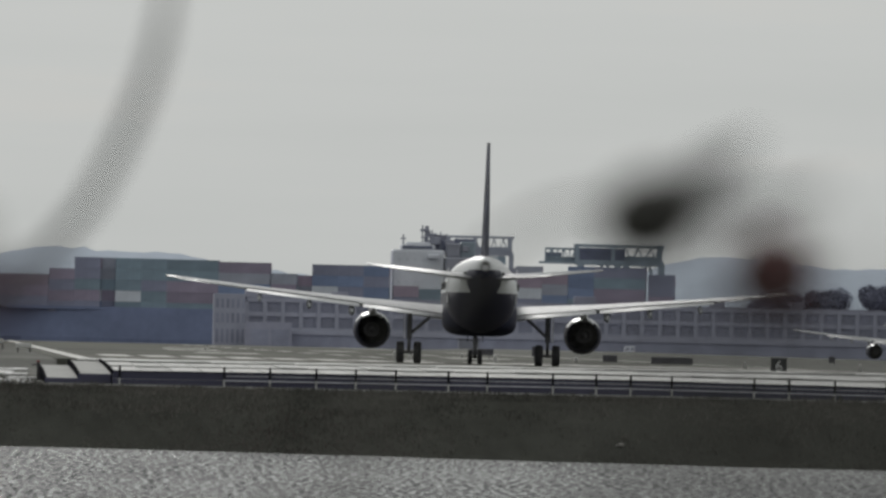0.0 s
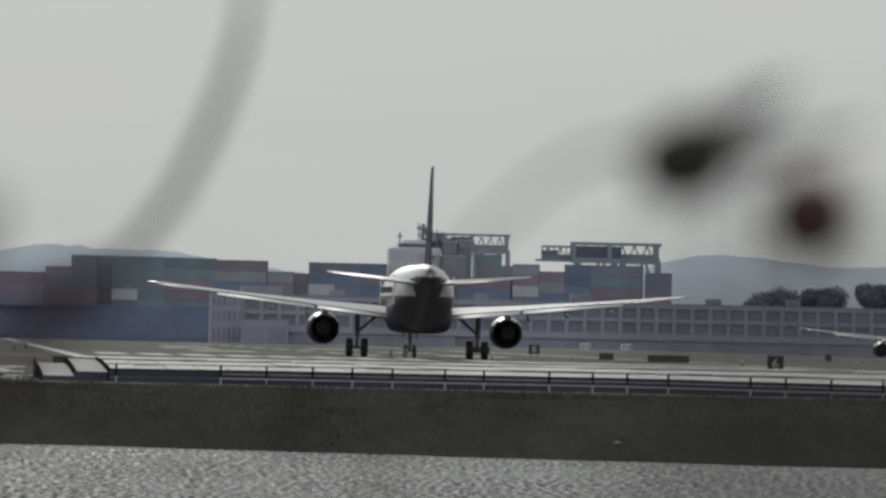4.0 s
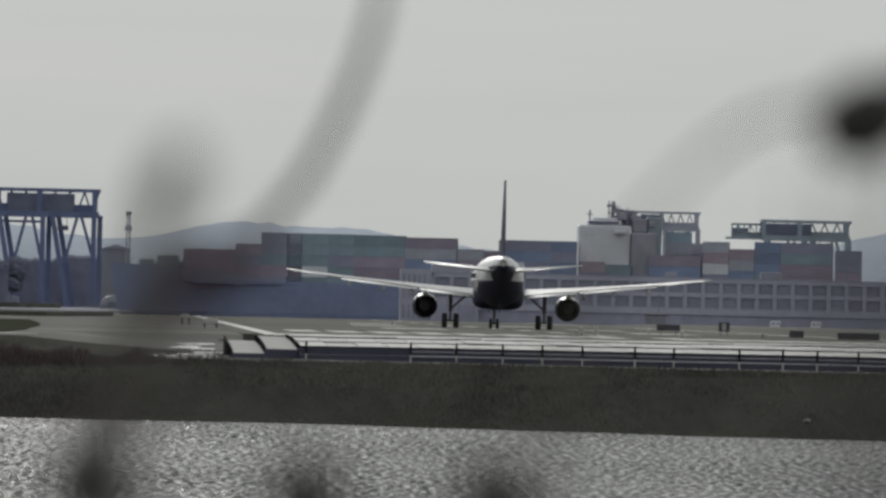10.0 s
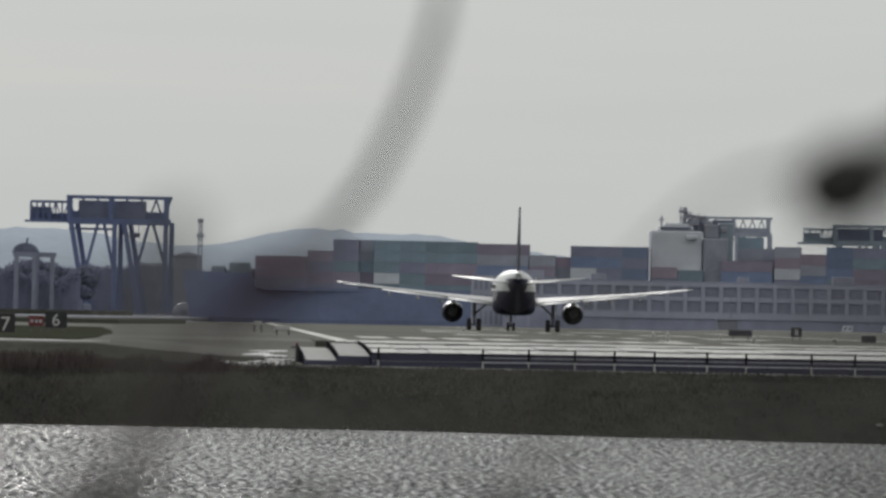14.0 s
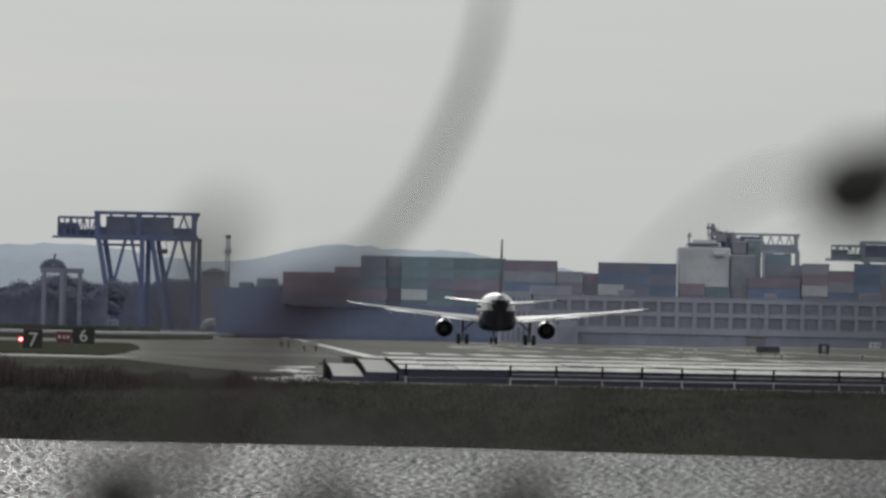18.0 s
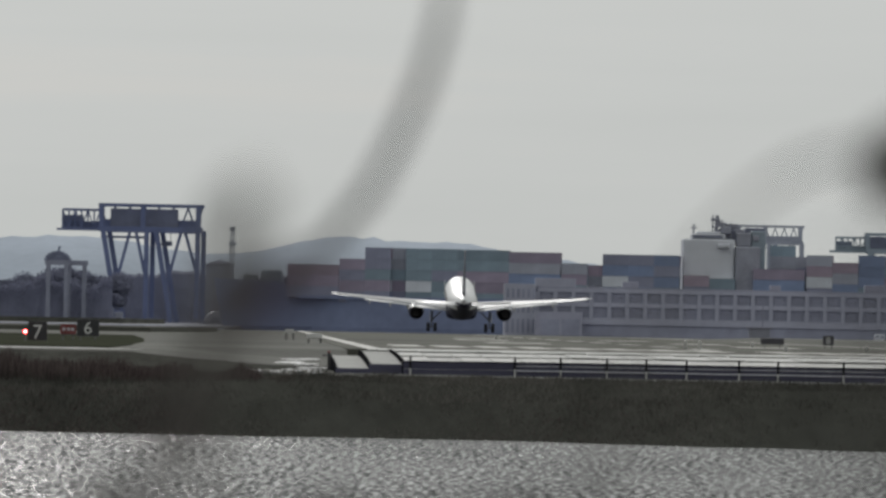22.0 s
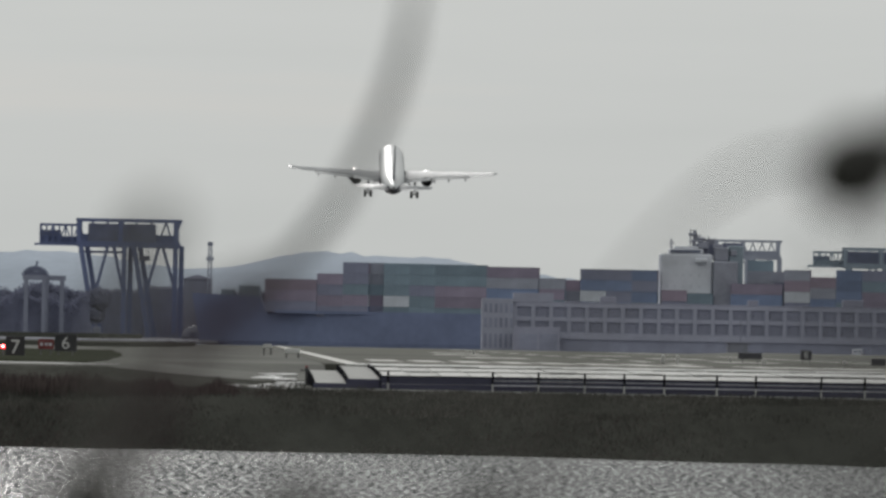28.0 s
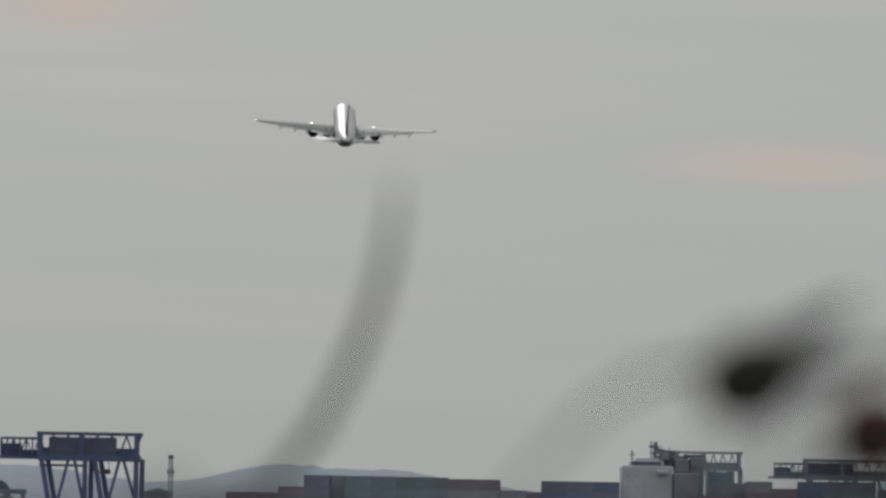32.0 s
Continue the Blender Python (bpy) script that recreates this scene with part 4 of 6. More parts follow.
def make_ship():
    d = 3000.0
    x0, x1 = chart(418, 560, d).x, chart(1765, 560, d).x
    th = thing("container_ship", "navy blue container ship moored at the quay, heavily loaded", "ship", m=pose(0, d, 0))
    bm = B()
    sec = []
    for t in (0.0, 0.01, 0.02, 0.04, 0.06, 0.082, 0.089, 0.12, 0.17, 0.25, 0.35, 0.5, 0.65, 0.8, 0.88, 0.92, 0.95, 0.98, 1.0):
        x = x0 + (x1 - x0) * t
        w = 15.0 * min(1, (t * 5 + 0.04) ** 0.6) * min(1, ((1 - t) * 8 + 0.55))
        top = 13.0 + 0.6 * (1 - t / 0.085) if t < 0.085 else 9.3
        fl = 0.75 if t < 0.1 else 0.95
        sec.append([(x + (3.5 if t < 0.02 else 0), 16 - w * fl, -3), (x, 16 - w, 2.5), (x - (2.0 * max(0, 1 - t / 0.1)), 16 - w, top), (x - (2.0 * max(0, 1 - t / 0.1)), 16 + w, top), (x, 16 + w, 2.5), (x + (3.5 if t < 0.02 else 0), 16 + w * fl, -3)])
    loft(bm, sec)
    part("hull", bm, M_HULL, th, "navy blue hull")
    part("forecastle", box(B(), chart(456, 500, d).x, chart(482, 500, d).x, 10, 22, 12.9, 14.7, 0.3), M_CRANE3, th, "dull winch house on the bow")
    part("hose_rack", box(B(), chart(488, 500, d).x, chart(526, 500, d).x, 8, 24, 12.9, 15.7, 0.3), M_CRANE3, th, "dull rack on the bow")
    part("deck_rail", box(B(), x0 + 18, x1 - 4, 1.2, 1.5, 9.2, 9.9), M_HULL, th, "navy bulwark rail")
    # superstructure
    a, b_ = chart(1237, 415, d), chart(1342, 415, d)
    zt = chart(1285, 416.5, d).z
    house = part("superstructure", box(B(), a.x, chart(1329, 415, d).x, 5.5, 28, 6.0, zt, 0.3), M_SHIPWHITE, th, "white superstructure block")
    xa, xb = chart(1253, 405, d).x, chart(1312, 405, d).x
    part("bridge_deck", box(B(), xa, xb, 5.9, 26, zt, zt + 1.2, 0.2), M_SHIPWHITE, th, "white navigation bridge")
    part("bridge_window_band", box(B(), xa + 0.2, xb - 0.6, 5.7, 5.95, zt + 0.3, zt + 0.95), M_MACH, th, "dark bridge windows")
    part("bridge_roof", box(B(), xa + 1.2, xb - 1.0, 6.9, 20, zt + 1.2, zt + 1.8, 0.2), M_SHIPWHITE, th, "white wheelhouse roof")
    # deck edges and cabin windows on the white front
    for k in range(5):
        z = zt - 1.1 - k * 2.7
        part("deck_edge", box(B(), a.x - 0.08, chart(1329, 415, d).x + 0.08, 5.42, 5.5, z - 0.10, z), M_SHIPWHITE, house, "thin deck edge")
        for i in range(5):
            x = a.x + 1.3 + i * 1.9
            part("cabin_window", box(B(), x, x + 0.62, 5.46, 5.52, z - 1.6, z - 0.9), M_SHIPPANE, house, "dull cabin window")
    part("lifeboat", box(B(), chart(1298, 428, d).x, chart(1320, 428, d).x, 3.9, 5.3, chart(1300, 433, d).z, chart(1300, 424, d).z, 0.3), M_SHIPPANE, house, "pale lifeboat on its davit")
    part("side_house", box(B(), chart(1330, 428, d).x, chart(1374, 428, d).x, 4.0, 24, 6.0, chart(1350, 430, d).z, 0.3), M_DECK, th, "grey engine casing beside the bridge")
    part("casing_top", box(B(), chart(1332, 428, d).x, chart(1357, 428, d).x, 6.0, 20, chart(1350, 430, d).z, chart(1350, 405, d).z, 0.3), M_DECK, th, "grey funnel casing")
    trunk = part("exhaust_trunk", box(B(), chart(1357.5, 428, d).x, chart(1384, 428, d).x, 7.0, 20, 6.0, chart(1370, 402, d).z, 0.3), M_CRANE3, th, "grey-green exhaust trunk")
    part("vent_cowl", box(B(), chart(1360, 428, d).x, chart(1372, 428, d).x, 6.4, 7.2, chart(1366, 420, d).z, chart(1366, 410, d).z, 0.2), M_DECK, trunk, "pale vent cowl")
    # mast platforms, scanners and lockers crowd the top of the bridge
    bm = B()
    fx = chart(1296, 400, d).x
    zm = chart(1296, 374, d).z
    beam(bm, (fx, 10, zt), (fx + 0.3, 10, zm), 0.9)
    beam(bm, (fx + 2.6, 10, zt), (fx + 0.7, 10, zm - 1.0), 0.5)
    part("radar_mast", bm, M_DECK, th, "grey radar mast")
    for nm, ua, ub, va, vb, y in (("scanner", 1287, 1303, 379, 384, 9.0), ("scanner", 1296, 1317, 387, 391, 9.6), ("mast_platform", 1288, 1311, 392.5, 395, 8.6),
                                  ("flag_locker", 1304, 1322, 394, 406, 9.0), ("mast_platform", 1301, 1336, 389.5, 393, 11.0), ("flag_locker", 1318, 1338, 393.5, 409, 11.2), ("aerial_box", 1330, 1347, 399, 408, 10.0)):
        p, q_ = chart(ua, vb, d), chart(ub, va, d)
        part(nm, box(B(), p.x, q_.x, y, y + 2.2, p.z, q_.z, 0.12), M_DECK, th)
    for uu, va in ((1291, 372), (1308, 381), (1323, 384), (1334, 388)):
        p = chart(uu, va, d)
        part("whip_aerial", beam(B(), (p.x, 10.5, zt), (p.x, 10.5, p.z), 0.28), M_DECK, th, "thin aerial")
    fx = chart(1318, 400, d).x
    bm = B()
    loft(bm, [[(fx + sx * w, 14 + sy * w * 1.3, z) for sx, sy in ((-1, -1), (1, -1), (1, 1), (-1, 1))] for z, w in ((zt - 0.2, 2.6), (zt + 2.0, 2.4), (zt + 2.7, 1.9))])
    part("funnel", bm, M_MACH, th, "dark funnel")
    bm = B()
    bx = chart(1256, 415, d).x
    beam(bm, (bx, 8, zt + 1.1), (bx, 8, zt + 3.6), 0.4)
    beam(bm, (bx - 0.7, 8, zt + 2.6), (bx + 0.7, 8, zt + 2.6), 0.3)
    part("signal_mast", bm, M_DECK, th, "thin signal mast")
    return th


make_ship()


def box_mesh(name, length, material):
    """A corrugated freight container, its base corner at the origin."""
    bm = B()
    w, h = 2.44, 2.56
    n_ = int(length / 0.55)
    lo, hi = [], []
    front = []
    for k in range(n_ * 2 + 1):
        x = 0.12 + (length - 0.24) * k / (n_ * 2)
        front.append((x, 0.06 if k % 2 else 0.0))
    ringp = [(x, y) for x, y in front] + [(length - 0.12, w), (0.12, w)]
    loft(bm, [[(x, y, 0.12) for x, y in ringp], [(x, y, h - 0.10) for x, y in ringp]])
    for x in (0, length - 0.13):
        for y in (-0.03, w - 0.1):
            box(bm, x, x + 0.13, y, y + 0.13, 0, h)
    for z in (0, h - 0.11):
        box(bm, 0.1, length - 0.1, -0.03, 0.09, z, z + 0.11)
    me = bpy.data.meshes.new(name)
    bm.to_mesh(me), bm.free()
    me.materials.append(material)
    return me


LONG = [box_mesh("shipping_container", 12.19, m_) for m_ in HAZED_BOX_PAINT]
SHORT = [box_mesh("shipping_container", 6.06, m_) for m_ in HAZED_BOX_PAINT]
BOX_NAME = ("teal", "blue", "maroon", "grey", "white", "dark slate", "rust-red")


def stack(u0, tiers, short, colors, d, base, depth=2, group="containers on the ship"):
    """A bay of boxes; colors runs from the lowest tier up."""
    x = chart(u0, 500, d).x
    for j in range(depth):
        for k in range(tiers):
            c = colors[k % len(colors)] if j == 0 else (k * 3 + j) % 7
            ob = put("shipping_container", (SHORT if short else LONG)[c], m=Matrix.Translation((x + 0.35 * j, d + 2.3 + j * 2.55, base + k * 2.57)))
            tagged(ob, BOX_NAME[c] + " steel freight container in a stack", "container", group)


# bays along the ship: bearing, tiers, short boxes, colours from the deck up, base, rows in depth
for bay_ in ((535, 3, False, (5, 2, 6), 9.6, 2), (627, 4, True, (5, 2, 5, 2), 8.5, 2), (672.5, 5, True, (5, 2, 0, 5, 5), 8.7, 2),
             (745, 5, True, (0, 4, 0, 0, 0), 8.65, 2), (790.5, 5, True, (0, 0, 5, 0, 0), 8.65, 2), (836, 5, False, (0, 2, 2, 0, 0), 8.6, 2), (927.5, 5, False, (5, 5, 1, 3, 2), 8.3, 2),
             (1020.5, 4, True, (3, 0, 2, 3), 8.4, 2), (1093.4, 5, True, (3, 1, 4, 1, 5), 8.2, 2), (1138.8, 5, True, (3, 1, 5, 1, 5), 8.2, 2), (1184.2, 5, True, (2, 0, 1, 5, 1), 8.2, 2),
             (1237, 3, True, (5, 5, 6), 8.7, 1), (1283, 3, True, (3, 5, 0), 8.1, 1), (1360, 4, False, (0, 5, 1, 2), 8.0, 2),
             (1455, 5, True, (5, 5, 4, 6, 3), 8.9, 2), (1501, 5, True, (5, 5, 1, 3, 6), 7.3, 2), (1547, 6, True, (1, 5, 0, 1, 1, 1), 6.5, 2), (1593, 6, False, (5, 2, 2, 2, 0, 5), 6.5, 2), (1690, 5, True, (3, 5, 2, 5, 5), 7.5, 2)):
    u_, tiers_, short_, paint_, base_, rows_deep = bay_
    stack(u_, tiers_, short_, paint_, 3000, base_, rows_deep)
stack(702, 5, True, (5, 2, 0, 3, 3), 3002.6, 8.7, 1)
stack(1052, 4, True, (5, 2, 3, 6), 3002.6, 8.1, 1)
stack(1390, 6, True, (5, 2, 3, 3, 3, 0), 3007.8, 8.5, 1)
stack(1436, 5, True, (5, 2, 3, 5, 3), 3007.8, 8.5, 1)


q_ = random.Random(6)
for i in range(4):
    stack(-130 + i * 75 + (i % 3) * 5, 3 + (i % 2), False, [q_.choice((5, 1, 3, 2)) for _ in range(4)], 3410, 2.62, 1, "containers on the quay")


def portal_crane(u0, u1, v_top, v_low, v_base, u_boom, d, material, label, cab_u, shed=(0.10, 0.66)):
    """A ship-to-shore crane: braced portal legs, a box girder, a truss boom, machinery house and cab."""
    a, b_ = chart(u0, v_top, d), chart(u1, v_top, d)
    zt, zl, zb = (a.z + b_.z) / 2, chart((u0 + u1) / 2, v_low, d).z, min(chart((u0 + u1) / 2, v_base, d).z, 2.7)
    xb = chart(u_boom, v_top, d).x
    th = thing("portal_crane", label, "crane", "cranes on the quay", pose(0, d, 0))
    k = (b_.x - a.x) / 30.0
    w = b_.x - a.x
    for name, x, dx in (("leg", a.x + 0.03 * w, 0.16 * w), ("leg", a.x + 0.46 * w, 0.0), ("leg", a.x + 0.55 * w, 0.16 * w), ("leg", b_.x - 0.04 * w, 0.0)):
        for y, off in ((0, 0), (14, 0.05 * w)):
            bm = B()
            beam(bm, (x + off, y, zl), (x + off + dx, y, zb), 1.45 * k, 1.45 * k)
            part(name, bm, material, th, "box-section leg")
    for name, p, q in (("brace", (a.x + 0.30 * w, zl), (a.x + 0.17 * w, zb + 0.42 * (zl - zb))), ("brace", (a.x + 0.35 * w, zl), (a.x + 0.45 * w, zb + 0.50 * (zl - zb))),
                       ("brace", (a.x + 0.80 * w, zl), (a.x + 0.66 * w, zb + 0.40 * (zl - zb))), ("brace", (a.x + 0.83 * w, zl), (a.x + 0.95 * w, zb + 0.55 * (zl - zb)))):
        bm = B()
        beam(bm, (p[0], 0.5, p[1]), (q[0], 0.5, q[1]), 0.9 * k)
        part(name, bm, material, th, "diagonal brace")
    for z, nm, hh in ((zt, "top_beam", 0.9), (zl, "lower_beam", 1.7)):
        for y in (0, 14):
            bm = B()
            beam(bm, (a.x, y, z), (b_.x, y, z), 1.0 * k, hh * k)
            part(nm, bm, material, th, "horizontal box beam")
    for x in (a.x + 0.01 * w, b_.x - 0.04 * w, a.x + 0.42 * w):
        for y in (0, 14):
            bm = B()
            beam(bm, (x, y, zl), (x, y, zt), 1.35 * k)
            part("upper_post", bm, material, th, "upper post")
    for x in (a.x, b_.x):
        bm = B()
        beam(bm, (x, 0, zt), (x, 14, zt), 0.9 * k)
        part("cross_tie", bm, material, th, "cross tie")
    n_ = 14
    for i in range(n_):
        p = a.x + w * i / n_
        q = a.x + w * (i + 1) / n_
        zz = (zl + 0.4, zt - 0.4) if i % 2 else (zt - 0.4, zl + 0.4)
        part("lattice_bar", beam(B(), (p, 7, zz[0]), (q, 7, zz[1]), 0.5 * k), material, th)
    part("trolley_girder", box(B(), a.x + 0.02 * w, b_.x - 0.02 * w, 4, 10, zl - 0.3, zl + 0.42 * (zt - zl), 0.1), material, th, "deep trolley girder")
    part("lower_walkway", box(B(), a.x + 0.01 * w, a.x + 0.46 * w, 2, 4, zl - 2.6 * k, zl - 1.9 * k, 0.05), material, th, "walkway slung below the girder")
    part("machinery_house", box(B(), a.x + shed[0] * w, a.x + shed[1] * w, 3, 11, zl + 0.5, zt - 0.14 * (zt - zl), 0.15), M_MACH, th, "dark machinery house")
    # boom
    s = 1 if xb > a.x else -1
    x_in = b_.x if s > 0 else a.x
    zu = zl + 0.78 * (zt - zl)
    for z in (zl + 0.2, zu):
        for y in (5, 9):
            part("boom_chord", beam(B(), (x_in, y, z), (xb, y, z), 0.7 * k), material, th, "boom chord")
    m_ = max(3, int(abs(xb - x_in) / 1.6))
    for i in range(m_ + 1):
        p = x_in + (xb - x_in) * i / m_
        part("boom_post", beam(B(), (p, 5, zl + 0.2), (p, 5, zu), 0.45 * k), material, th)
        if i < m_:
            q = x_in + (xb - x_in) * (i + 1) / m_
            part("boom_brace", beam(B(), (p, 5, zl + 0.2 if i % 2 else zu), (q, 5, zu if i % 2 else zl + 0.2), 0.35 * k), material, th)
    part("walkway", box(B(), min(x_in, xb) - (1.6 if s < 0 else 0), max(x_in, xb) + (1.6 if s > 0 else 0), 4, 10, zl - 0.5, zl + 0.1), material, th, "boom walkway")
    lo_x, hi_x = min(x_in, xb), max(x_in, xb)
    part("boom_girder", box(B(), lo_x, hi_x, 6, 8, zl + 0.1, zl + 0.40 * (zu - zl), 0.05), material, th, "solid lower boom girder")
    part("cable_tray", box(B(), lo_x, lo_x + 0.55 * (hi_x - lo_x), 6.2, 7.8, zl + 0.40 * (zu - zl), zl + 0.72 * (zu - zl), 0.05), M_MACH, th, "dark cable tray")
    cx = chart(cab_u, v_low, d).x
    for dx in (-1.1, 1.1):
        part("hoist_rope", beam(B(), (cx + dx, 7, zl - 0.5), (cx + dx, 7, zl - 3.4 * k), 0.18), M_MACH, th, "hoist rope")
    part("cab", box(B(), cx - 1.6 * k, cx + 1.6 * k, 5.5, 8.5, zl - 4.6 * k, zl - 3.2 * k, 0.1), M_MACH, th, "operator's cab")
    for x in (a.x + 0.21 * w, a.x + 0.52 * w, b_.x - 0.04 * w):
        part("bogie", box(B(), x - 1.6 * k, x + 1.6 * k, -1, 1.2, zb - 0.2, zb + 1.2 * k, 0.1), M_MACH, th, "wheel bogie")
    return th


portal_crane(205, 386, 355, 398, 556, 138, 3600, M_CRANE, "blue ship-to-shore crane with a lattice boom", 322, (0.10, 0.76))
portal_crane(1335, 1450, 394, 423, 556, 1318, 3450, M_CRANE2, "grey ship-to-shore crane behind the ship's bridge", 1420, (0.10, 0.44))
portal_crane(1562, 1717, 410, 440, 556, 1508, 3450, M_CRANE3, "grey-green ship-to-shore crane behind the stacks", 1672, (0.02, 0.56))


def straddle_gantry(u0, u1, v0, d, dome):
    a, b_ = chart(u0, v0, d), chart(u1, v0, d)
    zb = 2.4
    th = thing("yard_gantry", "pale steel yard gantry standing among the trees", "gantry", "gantries on the quay", pose(0, d, 0))
    for x in (a.x + 0.8, b_.x - 0.8):
        for y in (0, 8):
            bm = B()
            beam(bm, (x, y, a.z - 0.4), (x, y, zb), 0.9)
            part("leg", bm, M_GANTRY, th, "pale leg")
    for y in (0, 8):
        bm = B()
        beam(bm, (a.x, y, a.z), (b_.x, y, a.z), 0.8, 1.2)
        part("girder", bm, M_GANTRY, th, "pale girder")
    if dome:
        bm = B()
        c = (a.x + b_.x) / 2
        pts = [(c + (b_.x - a.x) * 0.46 * math.cos(t), a.z + 0.4 + 1.9 * math.sin(t)) for t in (k * math.pi / 10 for k in range(11))]
        for p, q in zip(pts, pts[1:]):
            beam(bm, (p[0], 4, p[1]), (q[0], 4, q[1]), 1.3)
        beam(bm, (c, 4, a.z + 2), (c + 0.5, 4, a.z + 4.2), 0.5)
        beam(bm, (c - 2, 4, a.z + 1), (c + 2.2, 4, a.z + 1), 1.1)
        part("trolley_arch", bm, M_MACH, th, "dark trolley arch")
    return th


straddle_gantry(107, 150, 455, 3190, True)
straddle_gantry(143, 182, 456, 3200, False)


def lattice_mast():
    p, q = chart(440, 400, 3420), chart(437, 495, 3420)
    th = thing("lattice_mast", "slender grey lattice mast on the quay", "mast", m=pose(q.x, 3420, 2.6))
    h = p.z - 2.6
    bm = B()
    for sx, sy in ((-1, -1), (1, -1), (1, 1), (-1, 1)):
        beam(bm, (sx * 0.7, sy * 0.7, 0), (sx * 0.35, sy * 0.35, h), 0.28)
    for k in range(14):
        s = -1 if k % 2 else 1
        beam(bm, (-s * 0.6, -0.6, h * k / 14), (s * 0.6, -0.6, h * (k + 1) / 14), 0.2)
    part("lattice", bm, M_CRANE2, th)
    part("platform", box(B(), -1.0, 1.0, -1.0, 1.0, h * 0.84, h * 0.88, 0.05), M_CRANE2, th, "mast platform")
    part("lamp_rack", box(B(), -0.7, 0.7, -0.6, 0.6, h, h + 1.0, 0.08), M_MACH, th, "dark lamp rack")


lattice_mast()


def make_warehouse():
    d = 2400.0
    k = d / F
    x0, x1 = chart(979, 500, d).x, chart(2190, 500, d).x
    th = thing("warehouse", "long pale concrete warehouse with rows of square windows", "building", m=pose(0, d, 0))
    zs = (10.95, 10.25, 8.35, 7.55, 5.5, 5.0, 4.2)
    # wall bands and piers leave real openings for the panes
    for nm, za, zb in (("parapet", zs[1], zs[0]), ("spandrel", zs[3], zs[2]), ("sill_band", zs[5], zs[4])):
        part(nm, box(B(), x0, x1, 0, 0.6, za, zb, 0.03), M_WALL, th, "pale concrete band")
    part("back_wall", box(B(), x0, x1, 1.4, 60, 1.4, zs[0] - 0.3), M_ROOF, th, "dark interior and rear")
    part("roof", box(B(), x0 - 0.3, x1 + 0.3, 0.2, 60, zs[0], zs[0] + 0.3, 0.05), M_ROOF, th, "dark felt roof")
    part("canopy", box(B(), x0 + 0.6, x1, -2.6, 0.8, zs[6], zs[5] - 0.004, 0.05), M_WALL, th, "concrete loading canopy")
    # solid box under the canopy, its darker colour painting the shade of the bays
    part("plinth", box(B(), x0, x1, -2.2, 1.2, 1.4, zs[6] - 0.01), M_PANE, th, "loading bays with their shade put into a darker grey")
    bay = 31.8 * k
    n_ = int((x1 - x0) / bay)
    bm = B()
    box(bm, -0.38, 0.38, -0.12, 0.5, zs[5], zs[1], 0.03)
    pier = bpy.data.meshes.new("pier")
    bm.to_mesh(pier), bm.free()
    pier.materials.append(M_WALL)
    panes = []
    for za, zb in ((zs[2], zs[1]), (zs[4], zs[3])):
        bm = B()
        wd = bay - 0.76
        box(bm, -wd / 2, wd / 2, 0.42, 0.48, za, zb)
        pn = bpy.data.meshes.new("window")
        bm.to_mesh(pn), bm.free()
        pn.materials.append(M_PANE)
        bm = B()
        for i in (-0.25, 0.0, 0.25):
            box(bm, i * wd - 0.05, i * wd + 0.05, 0.36, 0.43, za, zb)
        box(bm, -wd / 2, wd / 2, 0.36, 0.43, (za + zb) / 2 - 0.05, (za + zb) / 2 + 0.05)
        gb = bpy.data.meshes.new("glazing_grid")
        bm.to_mesh(gb), bm.free()
        gb.materials.append(M_ROOF)
        panes.append((pn, gb))
    for i in range(n_ + 1):
        put("pier", pier, th, m=pose(x0 + i * bay, 0, 0))
        if i < n_:
            for pn, gb in panes:
                w_ = put("window", pn, th, m=pose(x0 + (i + 0.5) * bay, 0, 0))
                put("glazing_grid", gb, w_)
    # taller stair block at the near end, with narrow windows on three floors
    xe = chart(920, 500, d).x
    part("end_block", box(B(), xe, x0 - 0.42, -1.0, 20, 1.4, zs[0] + 0.7, 0.08), M_WALL, th, "blank pale end block")
    for i in range(6):
        for za, zb in ((9.0, 10.7), (6.2, 8.0), (2.4, 5.0)):
            part("end_window", box(B(), xe + 0.45 + i * 0.98, xe + 0.95 + i * 0.98, -1.06, -0.9, za, zb), M_PANE, th, "narrow window")
    part("roof_house", box(B(), chart(976, 500, d).x, chart(1047, 500, d).x, 8, 22, zs[0] + 0.2, zs[0] + 1.9, 0.05), M_WALL, th, "low pale plant house on the roof")
    annex = part("annex", box(B(), x0 - 0.40, chart(1058, 500, d).x, -9.0, -2.7, 1.4, 6.4, 0.05), M_ROOF, th, "low pale loading annex")
    for uu in (986, 1022):
        part("roller_door", box(B(), chart(uu, 500, d).x, chart(uu + 31, 500, d).x, -9.08, -8.95, 1.4, 5.1), M_PANE, annex, "grey roller door")
    for uu, w_, h_ in ((1130, 3, 1.2), (1392, 2, 1.0), (1560, 4, 1.4), (1800, 3, 1.1), (1945, 2.5, 1.2)):
        x = chart(uu, 500, d).x
        part("roof_vent", box(B(), x, x + w_, 6, 10, zs[0] + 0.3, zs[0] + 0.3 + h_, 0.1), M_ROOF, th, "roof vent")


make_warehouse()


